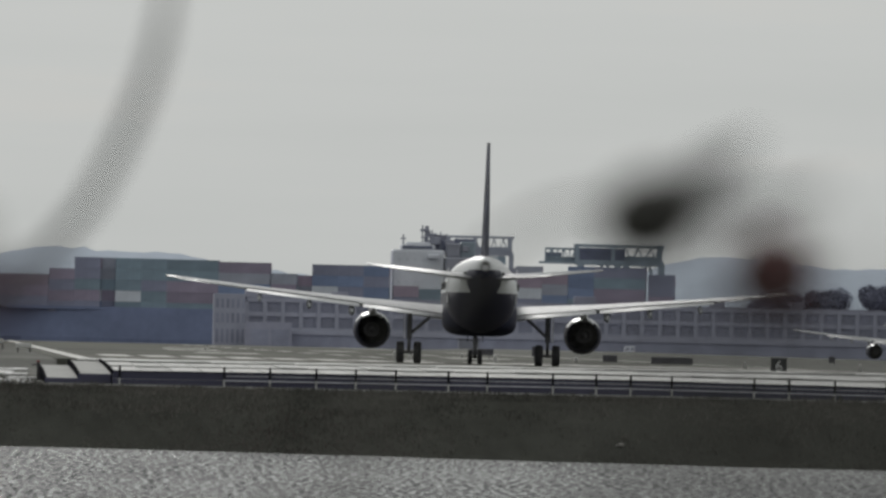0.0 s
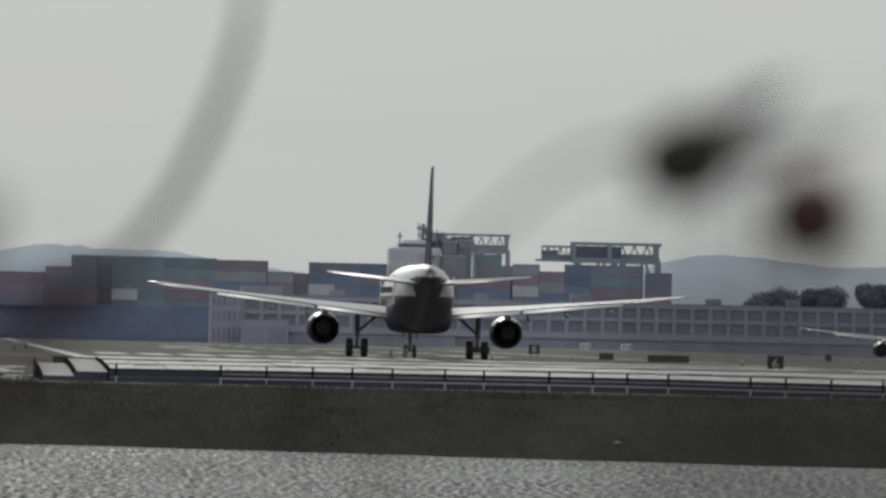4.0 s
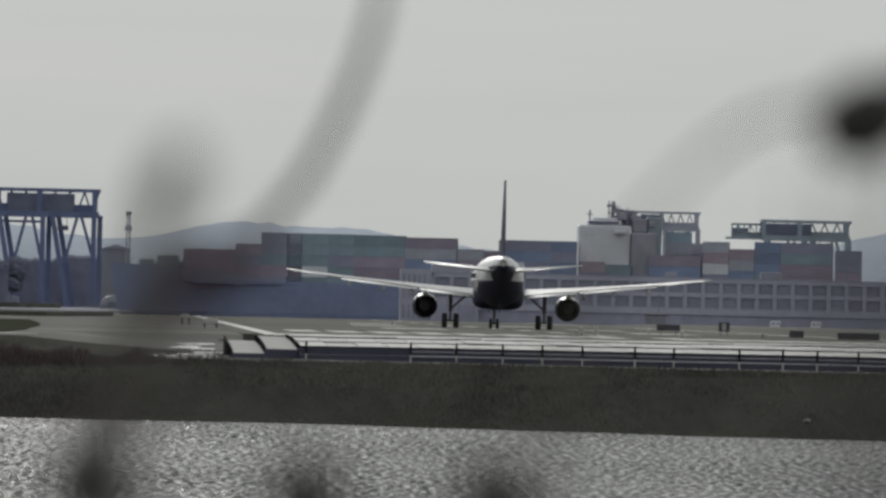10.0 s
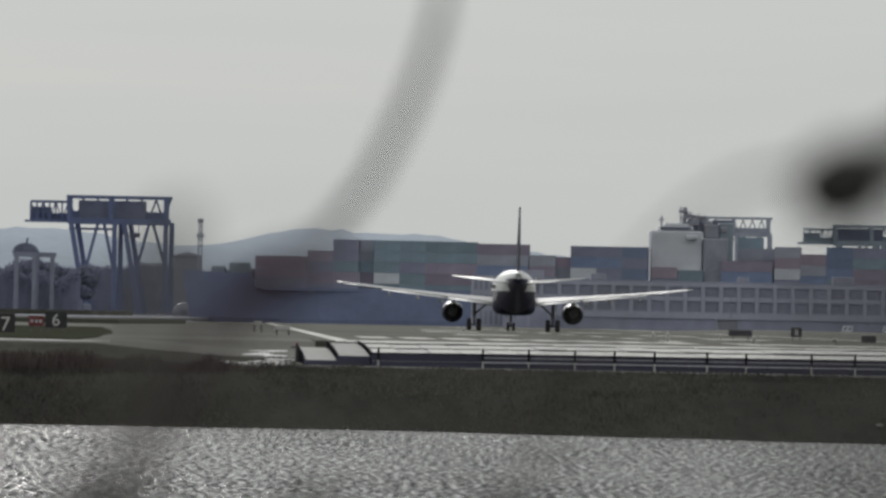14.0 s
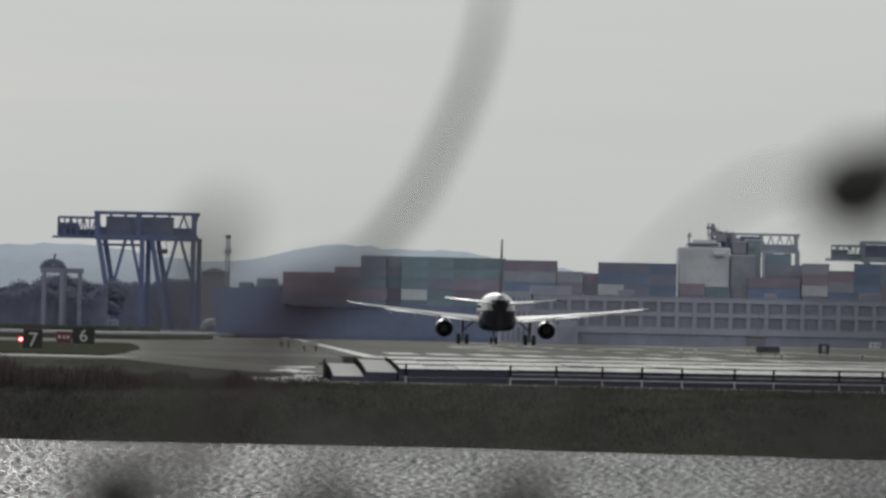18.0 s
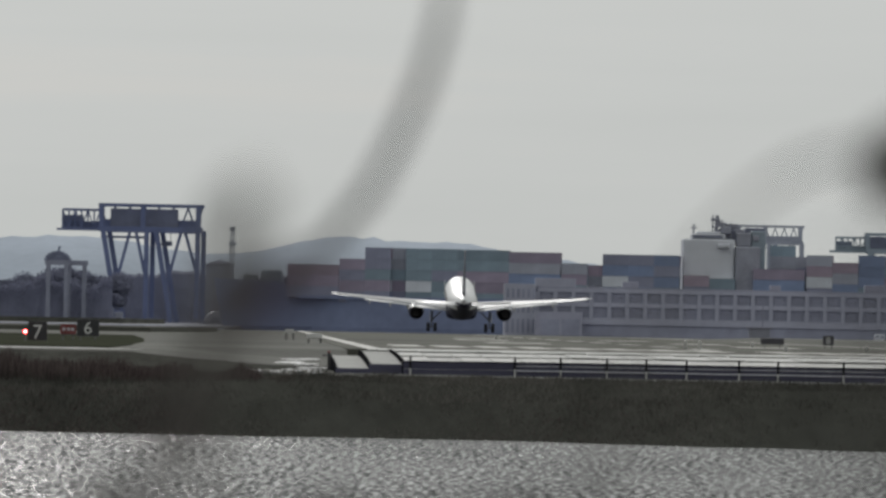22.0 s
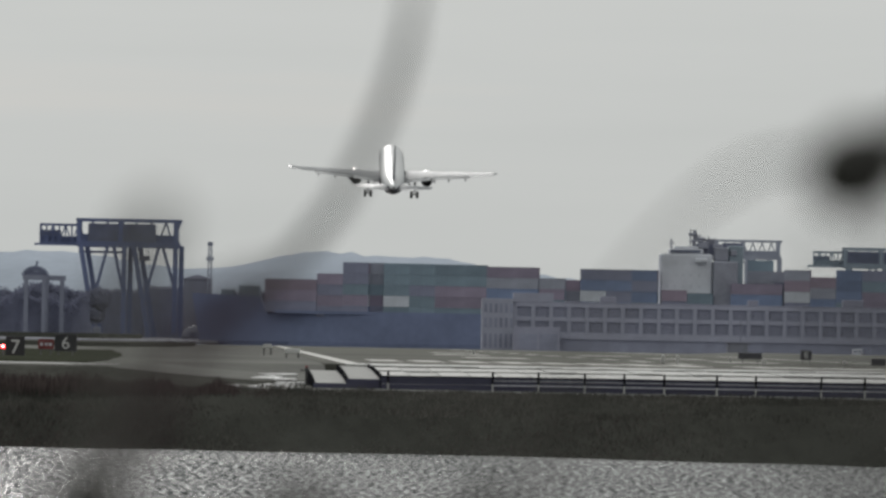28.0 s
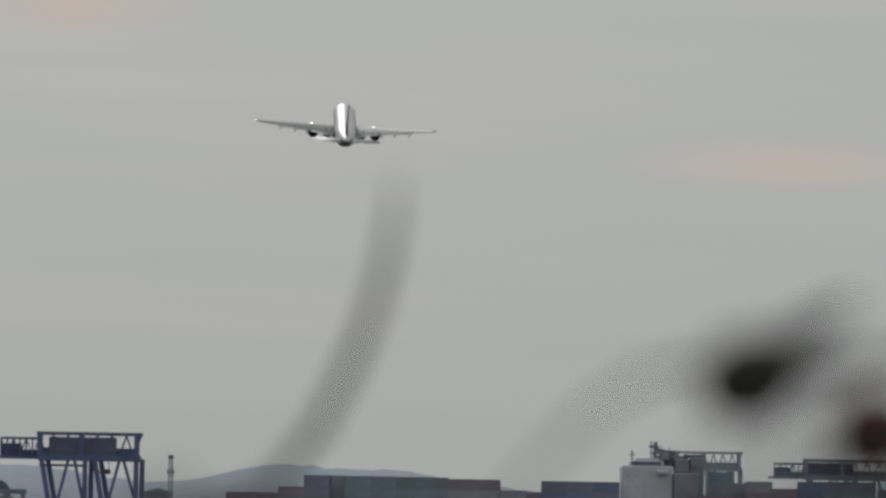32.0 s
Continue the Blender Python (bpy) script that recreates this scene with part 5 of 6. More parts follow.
def small_tower():
    """A squat control hut with an aerial on the field in front of the warehouse."""
    p = chart(1372, 575, 1690)
    th = thing("field_hut", "pale field hut with a slim aerial", "hut", m=pose(p.x, 1690, FIELD))
    part("wall", box(B(), -1.4, 1.4, 0, 2.5, 0, 1.5, 0.05), M_QUAY, th)
    part("roof", box(B(), -1.7, 1.7, -0.2, 2.7, 1.5, 1.75, 0.05), M_ROOF, th, "flat roof")
    bm = B()
    beam(bm, (0.4, 1, 1.75), (0.4, 1, 4.6), 0.12, n=6)
    beam(bm, (0.0, 1, 4.0), (0.8, 1, 4.0), 0.07, n=6)
    part("aerial", bm, M_GANTRY, th, "slim aerial")


small_tower()


def yard_truck(u, v, d, w, material, label):
    p = chart(u, v, d)
    th = thing("box_truck", label, "truck", "trucks on the quay", pose(p.x, d, 2.6))
    part("cargo_box", box(B(), -w / 2, w * 0.22, 0, 2.5, 0.9, 3.6, 0.08), material, th)
    part("driver_cab", box(B(), w * 0.25, w / 2, 0.1, 2.4, 0.6, 2.7, 0.25), M_GANTRY, th, "pale cab")
    for s in (-0.36, 0.0, 0.38):
        put("wheel", WHEEL_MESH, th, "black wheel", pose(s * w, 0.1, 0.55, 0, 0, 90))


yard_truck(215, 540, 3400, 9.0, M_GANTRY, "white box truck parked below the crane")


def parked_van(u, d):
    """A white delivery van seen from behind."""
    th = thing("delivery_van", "white delivery van parked on the far shore before the warehouse", "van", "vans on the far shore", pose(chart(u, 588, d).x, d, 1.5))
    bm = B()
    loft(bm, [[(-0.98, y, 0.35), (0.98, y, 0.35), (0.98, y, 1.10), (0.86, y, zt), (-0.86, y, zt), (-0.98, y, 1.10)] for y, zt in ((0.0, 1.85), (0.1, 1.92), (2.9, 1.92), (3.5, 1.18), (4.3, 1.05))])
    body = part("body", bm, M_SHIPWHITE, th, "white painted body")
    for s in (-1, 1):
        part("rear_door", box(B(), s * 0.46 - 0.43, s * 0.46 + 0.43, -0.03, 0.0, 0.5, 1.75, 0.02), M_SHIPWHITE, th, "white rear door")
        part("rear_window", box(B(), s * 0.46 - 0.30, s * 0.46 + 0.30, -0.05, -0.032, 1.22, 1.62), M_GANTRY, body, "dull rear window")
        part("tail_lamp", box(B(), s * 0.93 - 0.05, s * 0.93 + 0.05, -0.05, -0.004, 0.8, 1.2, 0.01), M_SIGNRED, body, "dark red tail lamp")
        for y in (0.8, 3.5):
            put("wheel", WHEEL_MESH, th, "black wheel", pose(s * 0.84, y, 0.36) @ Matrix.Diagonal((0.45, 0.62, 0.62, 1)))
    part("bumper", box(B(), -0.95, 0.95, -0.14, -0.01, 0.32, 0.5, 0.03), M_BLACK, th, "black bumper")


parked_van(1584.2, 2344)
parked_van(1656.7, 2352)


def storage_dome(u, d, r):
    p = chart(u, 545, d)
    bm = B()
    loft(bm, [[(r * math.cos(t) * math.cos(a), r * math.cos(t) * math.sin(a), r * 1.05 * math.sin(t)) for a in (k * math.pi / 12 for k in range(24))] for t in (0, 0.3, 0.6, 0.9, 1.2, 1.5)])
    th = thing("salt_dome", "pale round storage dome on the quay", "dome", m=pose(p.x, d, 2.6))
    part("shell", bm, M_GANTRY, th, smooth=True)
    part("doorway", box(B(), -1, 1, -r - 0.1, -r + 0.6, 0, 1.8, 0.1), M_MACH, th, "dark doorway")


storage_dome(410, 3400, 3.4)


def quay_shed():
    """A tall pale shed with a low roof behind the bow."""
    p, q = chart(391, 500, 3440), chart(440, 500, 3440)
    w = q.x - p.x
    th = thing("quay_shed", "pale grey sheet-metal shed on the quay behind the ship", "shed", m=pose(p.x, 3440, 2.6))
    part("wall", box(B(), 0, w, 0, 14, 0, 16.2, 0.1), M_GANTRY, th)
    bm = B()
    loft(bm, [[(-0.4, y, 16.2), (w + 0.4, y, 16.2), (w / 2, y, 17.4)] for y in (-0.5, 14.5)])
    part("roof", bm, M_ROOF, th, "low pitched roof")
    for k in range(3):
        part("roller_door", box(B(), 0.8 + k * 2.3, 2.5 + k * 2.3, -0.08, 0.02, 0, 4.2), M_QUAY, th, "closed roller door")


quay_shed()


# ---- trees
def leaf_cloud(n_, centre_fn, size, seed):
    """n_ small leaf sprays as crossed quads."""
    r = np.random.RandomState(seed)
    vs, fs = [], []
    for i in range(n_):
        c = centre_fn(r)
        s = size * r.uniform(0.5, 1.3)
        a, e_ = r.uniform(0, 6.28), r.uniform(-1.2, 1.2)
        ax = np.array([math.cos(a), math.sin(a), 0.0])
        up = np.array([-math.sin(a) * math.sin(e_), math.cos(a) * math.sin(e_), math.cos(e_)])
        k = len(vs)
        for p, q in ((-1, -0.5), (0.2, -1), (1, 0.4), (-0.3, 1)):
            vs.append(tuple(c + ax * s * p + up * s * q))
        fs.append((k, k + 1, k + 2, k + 3))
    return vs, fs


def build_tree(seed, h, spread):
    r = random.Random(seed)
    th = thing("tree", "dark leafy tree on the far shore", "tree", "trees on the far shore")
    bm = B()
    loft(bm, [[(w * math.cos(a), w * math.sin(a), z) for a in (k * math.pi / 4 for k in range(8))] for z, w in ((0, 0.055 * h), (0.1 * h, 0.036 * h), (0.4 * h, 0.026 * h), (0.75 * h, 0.010 * h))])
    lobes = []
    for i in range(9):
        a = i * 2.4 + r.uniform(-0.4, 0.4)
        z0 = h * r.uniform(0.25, 0.6)
        tip = Vector((math.cos(a) * spread * r.uniform(0.4, 0.9), math.sin(a) * spread * r.uniform(0.4, 0.9), z0 + h * r.uniform(0.12, 0.35)))
        beam(bm, (0, 0, z0), tip, 0.018 * h, n=5)
        lobes.append((tip, spread * r.uniform(0.32, 0.6)))
    lobes.append((Vector((0, 0, h * 0.86)), spread * 0.5))
    part("trunk", bm, M_TRUNK, th, "dark trunk and limbs")

    def centre(q):
        c, rad = lobes[q.randint(len(lobes))]
        v = q.normal(size=3)
        v /= np.linalg.norm(v)
        return np.array(c) + v * rad * q.uniform(0.3, 1.0) ** 0.5 * np.array((1, 1, 0.8))
    vs, fs = leaf_cloud(7000, centre, h * 0.018, seed)
    # dense twigs inside each limb's crown
    for c, rad in lobes:
        bm = B()
        bmesh.ops.create_icosphere(bm, subdivisions=3, radius=rad * 0.72)
        k = len(vs)
        for v in bm.verts:
            w = v.co * (1 + 0.30 * noise.noise(v.co * 2.2 / rad + c))
            vs.append((c.x + w.x, c.y + w.y, c.z + w.z * 0.8))
        fs.extend([tuple(k + v.index for v in f.verts) for f in bm.faces])
        bm.free()
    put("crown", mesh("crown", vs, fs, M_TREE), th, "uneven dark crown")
    return th


TREES = [build_tree(11, 10.0, 4.2), build_tree(12, 9.0, 5.0), build_tree(13, 11.0, 3.6)]
spots = [(2005, 494, 2475), (1898, 503, 2475), (2112, 482, 2470), (2165, 497, 2475)]
r = random.Random(8)
for uu in range(-120, 222, 14):
    spots.append((uu + r.uniform(-6, 6), 492 + r.uniform(-12, 12) + 6 * math.sin(uu * 0.03), 3320 + r.uniform(-60, 60)))
for uu in range(470, 560, 16):
    spots.append((uu + r.uniform(-5, 5), 492 + r.uniform(-8, 8), 3200))
for i, (uu, vv, d) in enumerate(spots):
    p = chart(uu, vv, d)
    base = 1.5 if d < 2800 else (2.4 if d < 3300 else 2.6)
    src = TREES[i % 3]
    ob = src if i < 3 else copy_thing(src, Matrix.Identity(4))
    hgt = (10.0, 9.0, 11.0)[i % 3] * 0.98
    s = max(0.3, (p.z - base) / hgt)
    ob.matrix_basis = Matrix.Translation((p.x, d, base)) @ Matrix.Rotation(r.uniform(0, 6.28), 4, "Z") @ Matrix.Diagonal((s, s, s, 1))


def make_far_woods():
    """Low woods and scrub behind the quay: dense lumpy masses with ragged leafy tops."""
    def top_west(uu):
        return 494 + 8 * math.sin(uu * 0.045) + 5 * math.sin(uu * 0.11)

    def centre(q):
        uu, d = q.uniform(-150, 360), q.uniform(3206, 3230)
        uu = uu if uu < 226 else uu + 200
        p = chart(uu, top_west(uu) + q.exponential(7.0) - 3.0, d)
        return np.array((p.x, d, max(p.z, 1.6)))
    vs, fs = leaf_cloud(16000, centre, 0.26, 3)
    for u0, u1, d, top, step in ((-170, 226, 3212, top_west, 4.0), (226, 430, 3632, lambda uu: 474 + 4 * math.sin(uu * 0.05) + 2 * math.sin(uu * 0.13), 4.0), (426, 560, 3212, top_west, 4.0)):
        base = len(vs)
        n_ = int((u1 - u0) / step)
        for i in range(n_ + 1):
            uu = u0 + i * step
            p = chart(uu, top(uu), d)
            for f, dy in ((0.0, -3.0), (0.35, -2.5), (0.7, -1.0), (0.95, 1.0), (1.0, 4.0), (0.0, 8.0)):
                z = 1.4 + (p.z - 1.4) * f
                vs.append((p.x, d + dy + 0.8 * noise.noise((uu * 0.07, f * 3, d)), z + (0.5 * noise.noise((uu * 0.13, f * 2, 1.0)) if f > 0.5 else 0)))
        for i in range(n_):
            for j in range(5):
                a = base + i * 6 + j
                fs.append((a, a + 1, a + 7, a + 6))
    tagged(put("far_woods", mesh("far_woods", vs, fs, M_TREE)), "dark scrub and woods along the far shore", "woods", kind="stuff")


make_far_woods()


# ---- reeds and weeds on the dark bank, stones at the bed's flank
def make_bank_reeds():
    q = np.random.RandomState(21)
    vs, fs = [], []
    def stalk(x, y, z, h, w, lx, ly):
        a = q.uniform(-0.7, 0.7)
        c, s = math.cos(a) * w, math.sin(a) * w
        k = len(vs)
        vs.extend([(x - c, y - s, z), (x + c, y + s, z), (x + lx * 0.5 + c * 0.8, y + ly * 0.5 + s, z + h * 0.6), (x + lx, y + ly, z + h), (x + lx * 0.5 - c * 0.8, y + ly * 0.5 - s, z + h * 0.6)])
        fs.append((k, k + 1, k + 2, k + 3, k + 4))

    def level(y):
        return np.interp(y, [404, 406.5, 411, 417, 424, 429.2], [-0.25, 0.15, 1.15, 1.72, 1.86, 1.95]) - 0.06

    # matted grass in tussocks, longer towards the top of the bank
    for i in range(60000):
        x, t = q.uniform(-21, 36), q.rand() * 20.5
        y = 405.2 + t
        y += shore(x, y)
        tuft = max(0.0, 0.25 + noise.noise((x * 0.45, y * 0.2, 2.0)) + 0.6 * noise.noise((x * 1.7, y * 0.5, 5.0)))
        h = 0.07 + 0.10 * q.rand() + 0.26 * tuft * q.rand()
        stalk(x, y, level(405.2 + t), h, 0.007 + 0.011 * q.rand(), q.normal(0, 0.09), q.normal(0, 0.05))
    green = (list(vs), list(fs))
    vs.clear()
    fs.clear()
    # brown dock and dead reeds on the shoulder of the bank
    for i in range(9000):
        x = q.uniform(-21, -2.6)
        y = q.uniform(416, 425)
        g = max(0.0, 0.40 + noise.noise((x * 0.9, 0, 4)) + 0.5 * noise.noise((x * 3.1, 1, 4)))
        h = (0.15 + 0.45 * g * q.rand() + 0.42 * q.rand() ** 0.5 * min(1.0, max(0.0, (-7.0 - x) / 4.0))) * min(1.0, (-2.0 - x) / 4.0)
        stalk(x, y, level(y), h, 0.006 + 0.011 * q.rand(), q.normal(0, 0.08), q.normal(0, 0.05))
    for i in range(9000):
        x, t = -21 + 30 * q.rand() ** 1.5, q.rand() ** 1.6 * 9.0
        y = 404.6 + t
        y += shore(x, y)
        stalk(x, y, level(404.6 + t), 0.05 + 0.12 * q.rand(), 0.008 + 0.012 * q.rand(), q.normal(0, 0.07), q.normal(0, 0.05))
    dock = (list(vs), list(fs))
    vs.clear()
    fs.clear()
    # short dry grass below the barrier
    for i in range(9000):
        x, y = q.uniform(-4, 37), 427.4 - 9.0 * q.rand() ** 1.4
        stalk(x, y, level(y), 0.06 + 0.10 * q.rand() + 0.06 * max(0.0, noise.noise((x * 0.8, y * 0.2, 9.0))), 0.007 + 0.012 * q.rand(), q.normal(0, 0.08), q.normal(0, 0.05))
    straw = (list(vs), list(fs))
    vs.clear()
    fs.clear()
    # thin dark stalks before the gravel beside the slabs
    for i in range(26):
        x0 = q.uniform(-6.2, -3.3)
        for j in range(5):
            y = q.uniform(425.5, 428.5)
            stalk(x0 + q.normal(0, 0.05), y, level(y), 0.10 + 0.28 * q.rand(), 0.012, q.normal(0, 0.05), 0)
    for i in range(24):
        x0 = q.uniform(-3, 34)
        for j in range(14):
            x = x0 + q.normal(0, 0.12)
            y = q.uniform(417, 424)
            stalk(x, y, level(y), 0.15 + 0.25 * q.rand(), 0.008 + 0.01 * q.rand(), q.normal(0, 0.1), 0)
    k = len(green[0])
    tagged(put("bank_reeds", mesh("bank_reeds", green[0] + vs, green[1] + [tuple(a + k for a in f) for f in fs], M_REED)), "dark matted olive grass and reeds covering the bank", "reeds", kind="stuff")
    tagged(put("bank_straw", mesh("bank_straw", straw[0], straw[1], M_STRAW)), "short dry grey grass along the top of the bank", "grass", kind="stuff")
    tagged(put("bank_dock", mesh("bank_dock", dock[0], dock[1], M_DOCK)), "brown dead dock and weeds on the shoulder of the bank", "weeds", kind="stuff")


make_bank_reeds()


def stone_mesh(seed):
    bm = B()
    bmesh.ops.create_icosphere(bm, subdivisions=2, radius=1.0)
    for v in bm.verts:
        v.co *= 1 + 0.35 * noise.noise(v.co * 1.3 + Vector((seed * 7.1, 0, 0)))
        v.co.z *= 0.6
    me = bpy.data.meshes.new("stone")
    bm.to_mesh(me), bm.free()
    me.materials.append(M_ROCK)
    return me


STONES = [stone_mesh(k) for k in range(4)]
q = random.Random(33)
for k in range(60):
    uu = q.uniform(470, 735)
    p = chart(uu, q.uniform(646, 657) if uu < 615 else q.uniform(655, 659), 428.5 - q.uniform(0, 6))
    s = q.uniform(0.03, 0.09) if uu < 615 else q.uniform(0.03, 0.07)
    ob = put("stone", STONES[k % 4], m=Matrix.Translation((p.x, p.y, p.z)) @ Matrix.Rotation(q.uniform(0, 6.28), 4, "Z") @ Matrix.Diagonal((s * 1.4, s, s, 1)))
    tagged(ob, "pale weathered stone at the top of the bank", "stone", "stones on the bank")
ob = put("stone", STONES[1], m=pose(*chart(1640, 762, 397.8)) @ Matrix.Diagonal((0.12, 0.10, 0.09, 1)))
tagged(ob, "pale stone lying on the dark bank", "stone", "stones on the bank")


# ---- near plants: out of focus, a few metres before the eye
def blade(bm, pts, d, width):
    """A thin leaf blade along chart points at distance d, keeled in the middle; width in chart steps."""
    c = [chart(u, v, d) for u, v in pts]
    rows_ = []
    for i, p in enumerate(c):
        t = (c[min(i + 1, len(c) - 1)] - c[max(i - 1, 0)]).normalized()
        side = Vector((t.z, 0, -t.x))
        w = (width[i] if isinstance(width, (list, tuple)) else width) * d / F / 2
        rows_.append([tuple(p - side * w), tuple(p + Vector((0, 0.25 * w, 0))), tuple(p + side * w), tuple(p + Vector((0, -0.25 * w, 0)))])
    loft(bm, rows_)
    return bm


def near_pod(bm, u, v, d, ru, rv, tilt):
    """A rounded seed pod or bud."""
    c = chart(u, v, d)
    r_ = bmesh.ops.create_icosphere(bm, subdivisions=2, radius=1.0)
    k = d / F
    bmesh.ops.transform(bm, matrix=Matrix.Translation(c) @ Matrix.Rotation(radians(tilt), 4, "Y") @ Matrix.Diagonal((ru * k, min(ru, rv) * k, rv * k, 1)), verts=r_["verts"])


REED_D, ROSE_D, WEED_D, HAZE_D, STEM_D, LEAF_D = 8.0, 6.0, 5.4, 4.5, 3.6, 5.2


def make_near_reed():
    th = thing("near_reed", "blurred dry reed blade arching before the lens", "reed")
    part("leaf_blade", blade(B(), [(868, -120), (861, -40), (847, 40), (820, 130), (777, 230), (723, 330), (655, 412), (585, 466)], REED_D, [6, 17, 25, 28, 29, 29, 28, 24]), M_DRYLEAF, th, "pale translucent dry leaf blade")
    part("stalk", blade(B(), [(600, 447), (560, 480), (480, 560), (400, 660), (330, 800), (270, 1100), (235, 1800), (225, 5020)], REED_D, [24, 24, 24, 18, 10, 8, 8, 10]), M_STEM, th, "dry arching stalk")
    return th


def make_near_leaves():
    """Broad drooping leaves, so close that they blur into a dark reddish veil."""
    th = thing("near_leaves", "dark reddish leaves blurred close before the lens", "plant")
    part("leaf", blade(B(), [(672, 444), (600, 470), (540, 494), (480, 520), (410, 552)], LEAF_D, [8, 44, 56, 50, 14]), M_REDLEAF, th, "dark red drooping leaf")
    part("leaf", blade(B(), [(620, 510), (560, 534), (490, 560), (430, 590)], LEAF_D, [6, 40, 48, 12]), M_REDLEAF, th, "dark red drooping leaf")
    part("leaf", blade(B(), [(540, 500), (485, 555), (435, 625), (385, 700), (330, 800)], LEAF_D, [8, 36, 46, 46, 16]), M_REDLEAF, th, "dark red drooping leaf")
    part("twig", blade(B(), [(650, 446), (560, 490), (470, 560), (390, 680), (330, 900), (300, 1600), (290, 7400)], LEAF_D, [6, 8, 8, 6, 6, 6, 8]), M_STEM, th, "thin twig")
    return th


def make_near_rose():
    th = thing("near_rose", "blurred beach rose twig with a dark red hip", "plant")
    part("twig", blade(B(), [(1690, 205), (1600, 214), (1500, 205), (1420, 225), (1340, 275), (1260, 350), (1180, 440), (1110, 560), (1060, 720), (1040, 1100), (1030, 6510)], ROSE_D, [20, 22, 20, 18, 16, 14, 14, 14, 16, 18, 20]), M_STEM, th, "thin arching twig")
    bm = B()
    near_pod(bm, 1606, 226, ROSE_D, 98, 84, -20)
    near_pod(bm, 1655, 182, ROSE_D, 60, 32, -30)
    part("seed_head", bm, M_LEAF, th, "dark seed head", True)
    part("leaf", blade(B(), [(1610, 215), (1670, 176), (1735, 132), (1795, 90)], ROSE_D, [44, 66, 54, 10]), M_LEAF, th, "dark leaf")
    part("leaf", blade(B(), [(1640, 235), (1700, 232), (1770, 215), (1850, 190), (1930, 175)], ROSE_D, [10, 30, 34, 28, 8]), M_LEAF, th, "dark leaf")
    part("hip_stalk", blade(B(), [(1650, 195), (1740, 205), (1800, 250), (1822, 300)], ROSE_D, [10, 10, 10, 10]), M_STEM, th, "thin stalk")
    bm = B()
    near_pod(bm, 1826, 328, ROSE_D, 86, 88, 0)
    part("rose_hip", bm, M_HIP, th, "dark red rose hip", True)
    return th


def make_near_weeds():
    out = []
    for u, v, w in ((272, 868, 108), (650, 896, 98), (985, 896, 96)):
        th = thing("near_weed", "blurred dark weed tip rising before the lens", "weed", "weeds before the lens")
        part("stalk", blade(B(), [(u + 4, v), (u, v + 60), (u - 10, v + 400), (u - 14, 7160)], WEED_D, [14, 18, 20, 22]), M_STEM, th, "thin stalk")
        bm = B()
        near_pod(bm, u, v, WEED_D, w * 0.66, w * 0.84, 10)
        near_pod(bm, u + w * 0.5, v + 40, WEED_D, w * 0.5, w * 0.4, 25)
        part("flower_head", bm, M_LEAF, th, "dark flower head", True)
        out.append(th)
    return out


def make_near_grass():
    th = thing("near_grass", "strongly blurred grass leaf close before the lens", "grass")
    part("leaf_blade", blade(B(), [(440, 250), (420, 285), (395, 340), (370, 420), (350, 520), (330, 700), (315, 1100), (300, 8500)], HAZE_D, [20, 82, 78, 62, 52, 40, 24, 20]), M_STEM, th, "pale leaf blade")
    return th


def make_near_stems():
    """Thin dark stalks added very close to the lens; their blur dims the right side."""
    th = thing("near_stalks", "dark stalks added very close before the lens as a dimming veil", "plant")
    for u, v, w, lean in ((1500, 330, 14, 20), (1590, 290, 18, -15), (1680, 240, 22, 25), (1765, 210, 24, -10), (1850, 235, 22, 18), (1940, 230, 22, -20), (2030, 290, 20, 12), (2120, 270, 20, -8)):
        part("stalk", blade(B(), [(u + lean, v), (u, v + 160), (u - lean * 0.6, v + 500), (u - lean, v + 1400), (u - lean, 10480)], STEM_D, [6, w * 1.35, w * 1.5, w * 1.3, w * 1.2]), M_LEAF, th, "thin dark stalk")
    return th


near_stalks, near_leaves = make_near_stems(), make_near_leaves()
near_reed, near_rose, near_weeds, near_grass = make_near_reed(), make_near_rose(), make_near_weeds(), make_near_grass()

bed = make_bed()

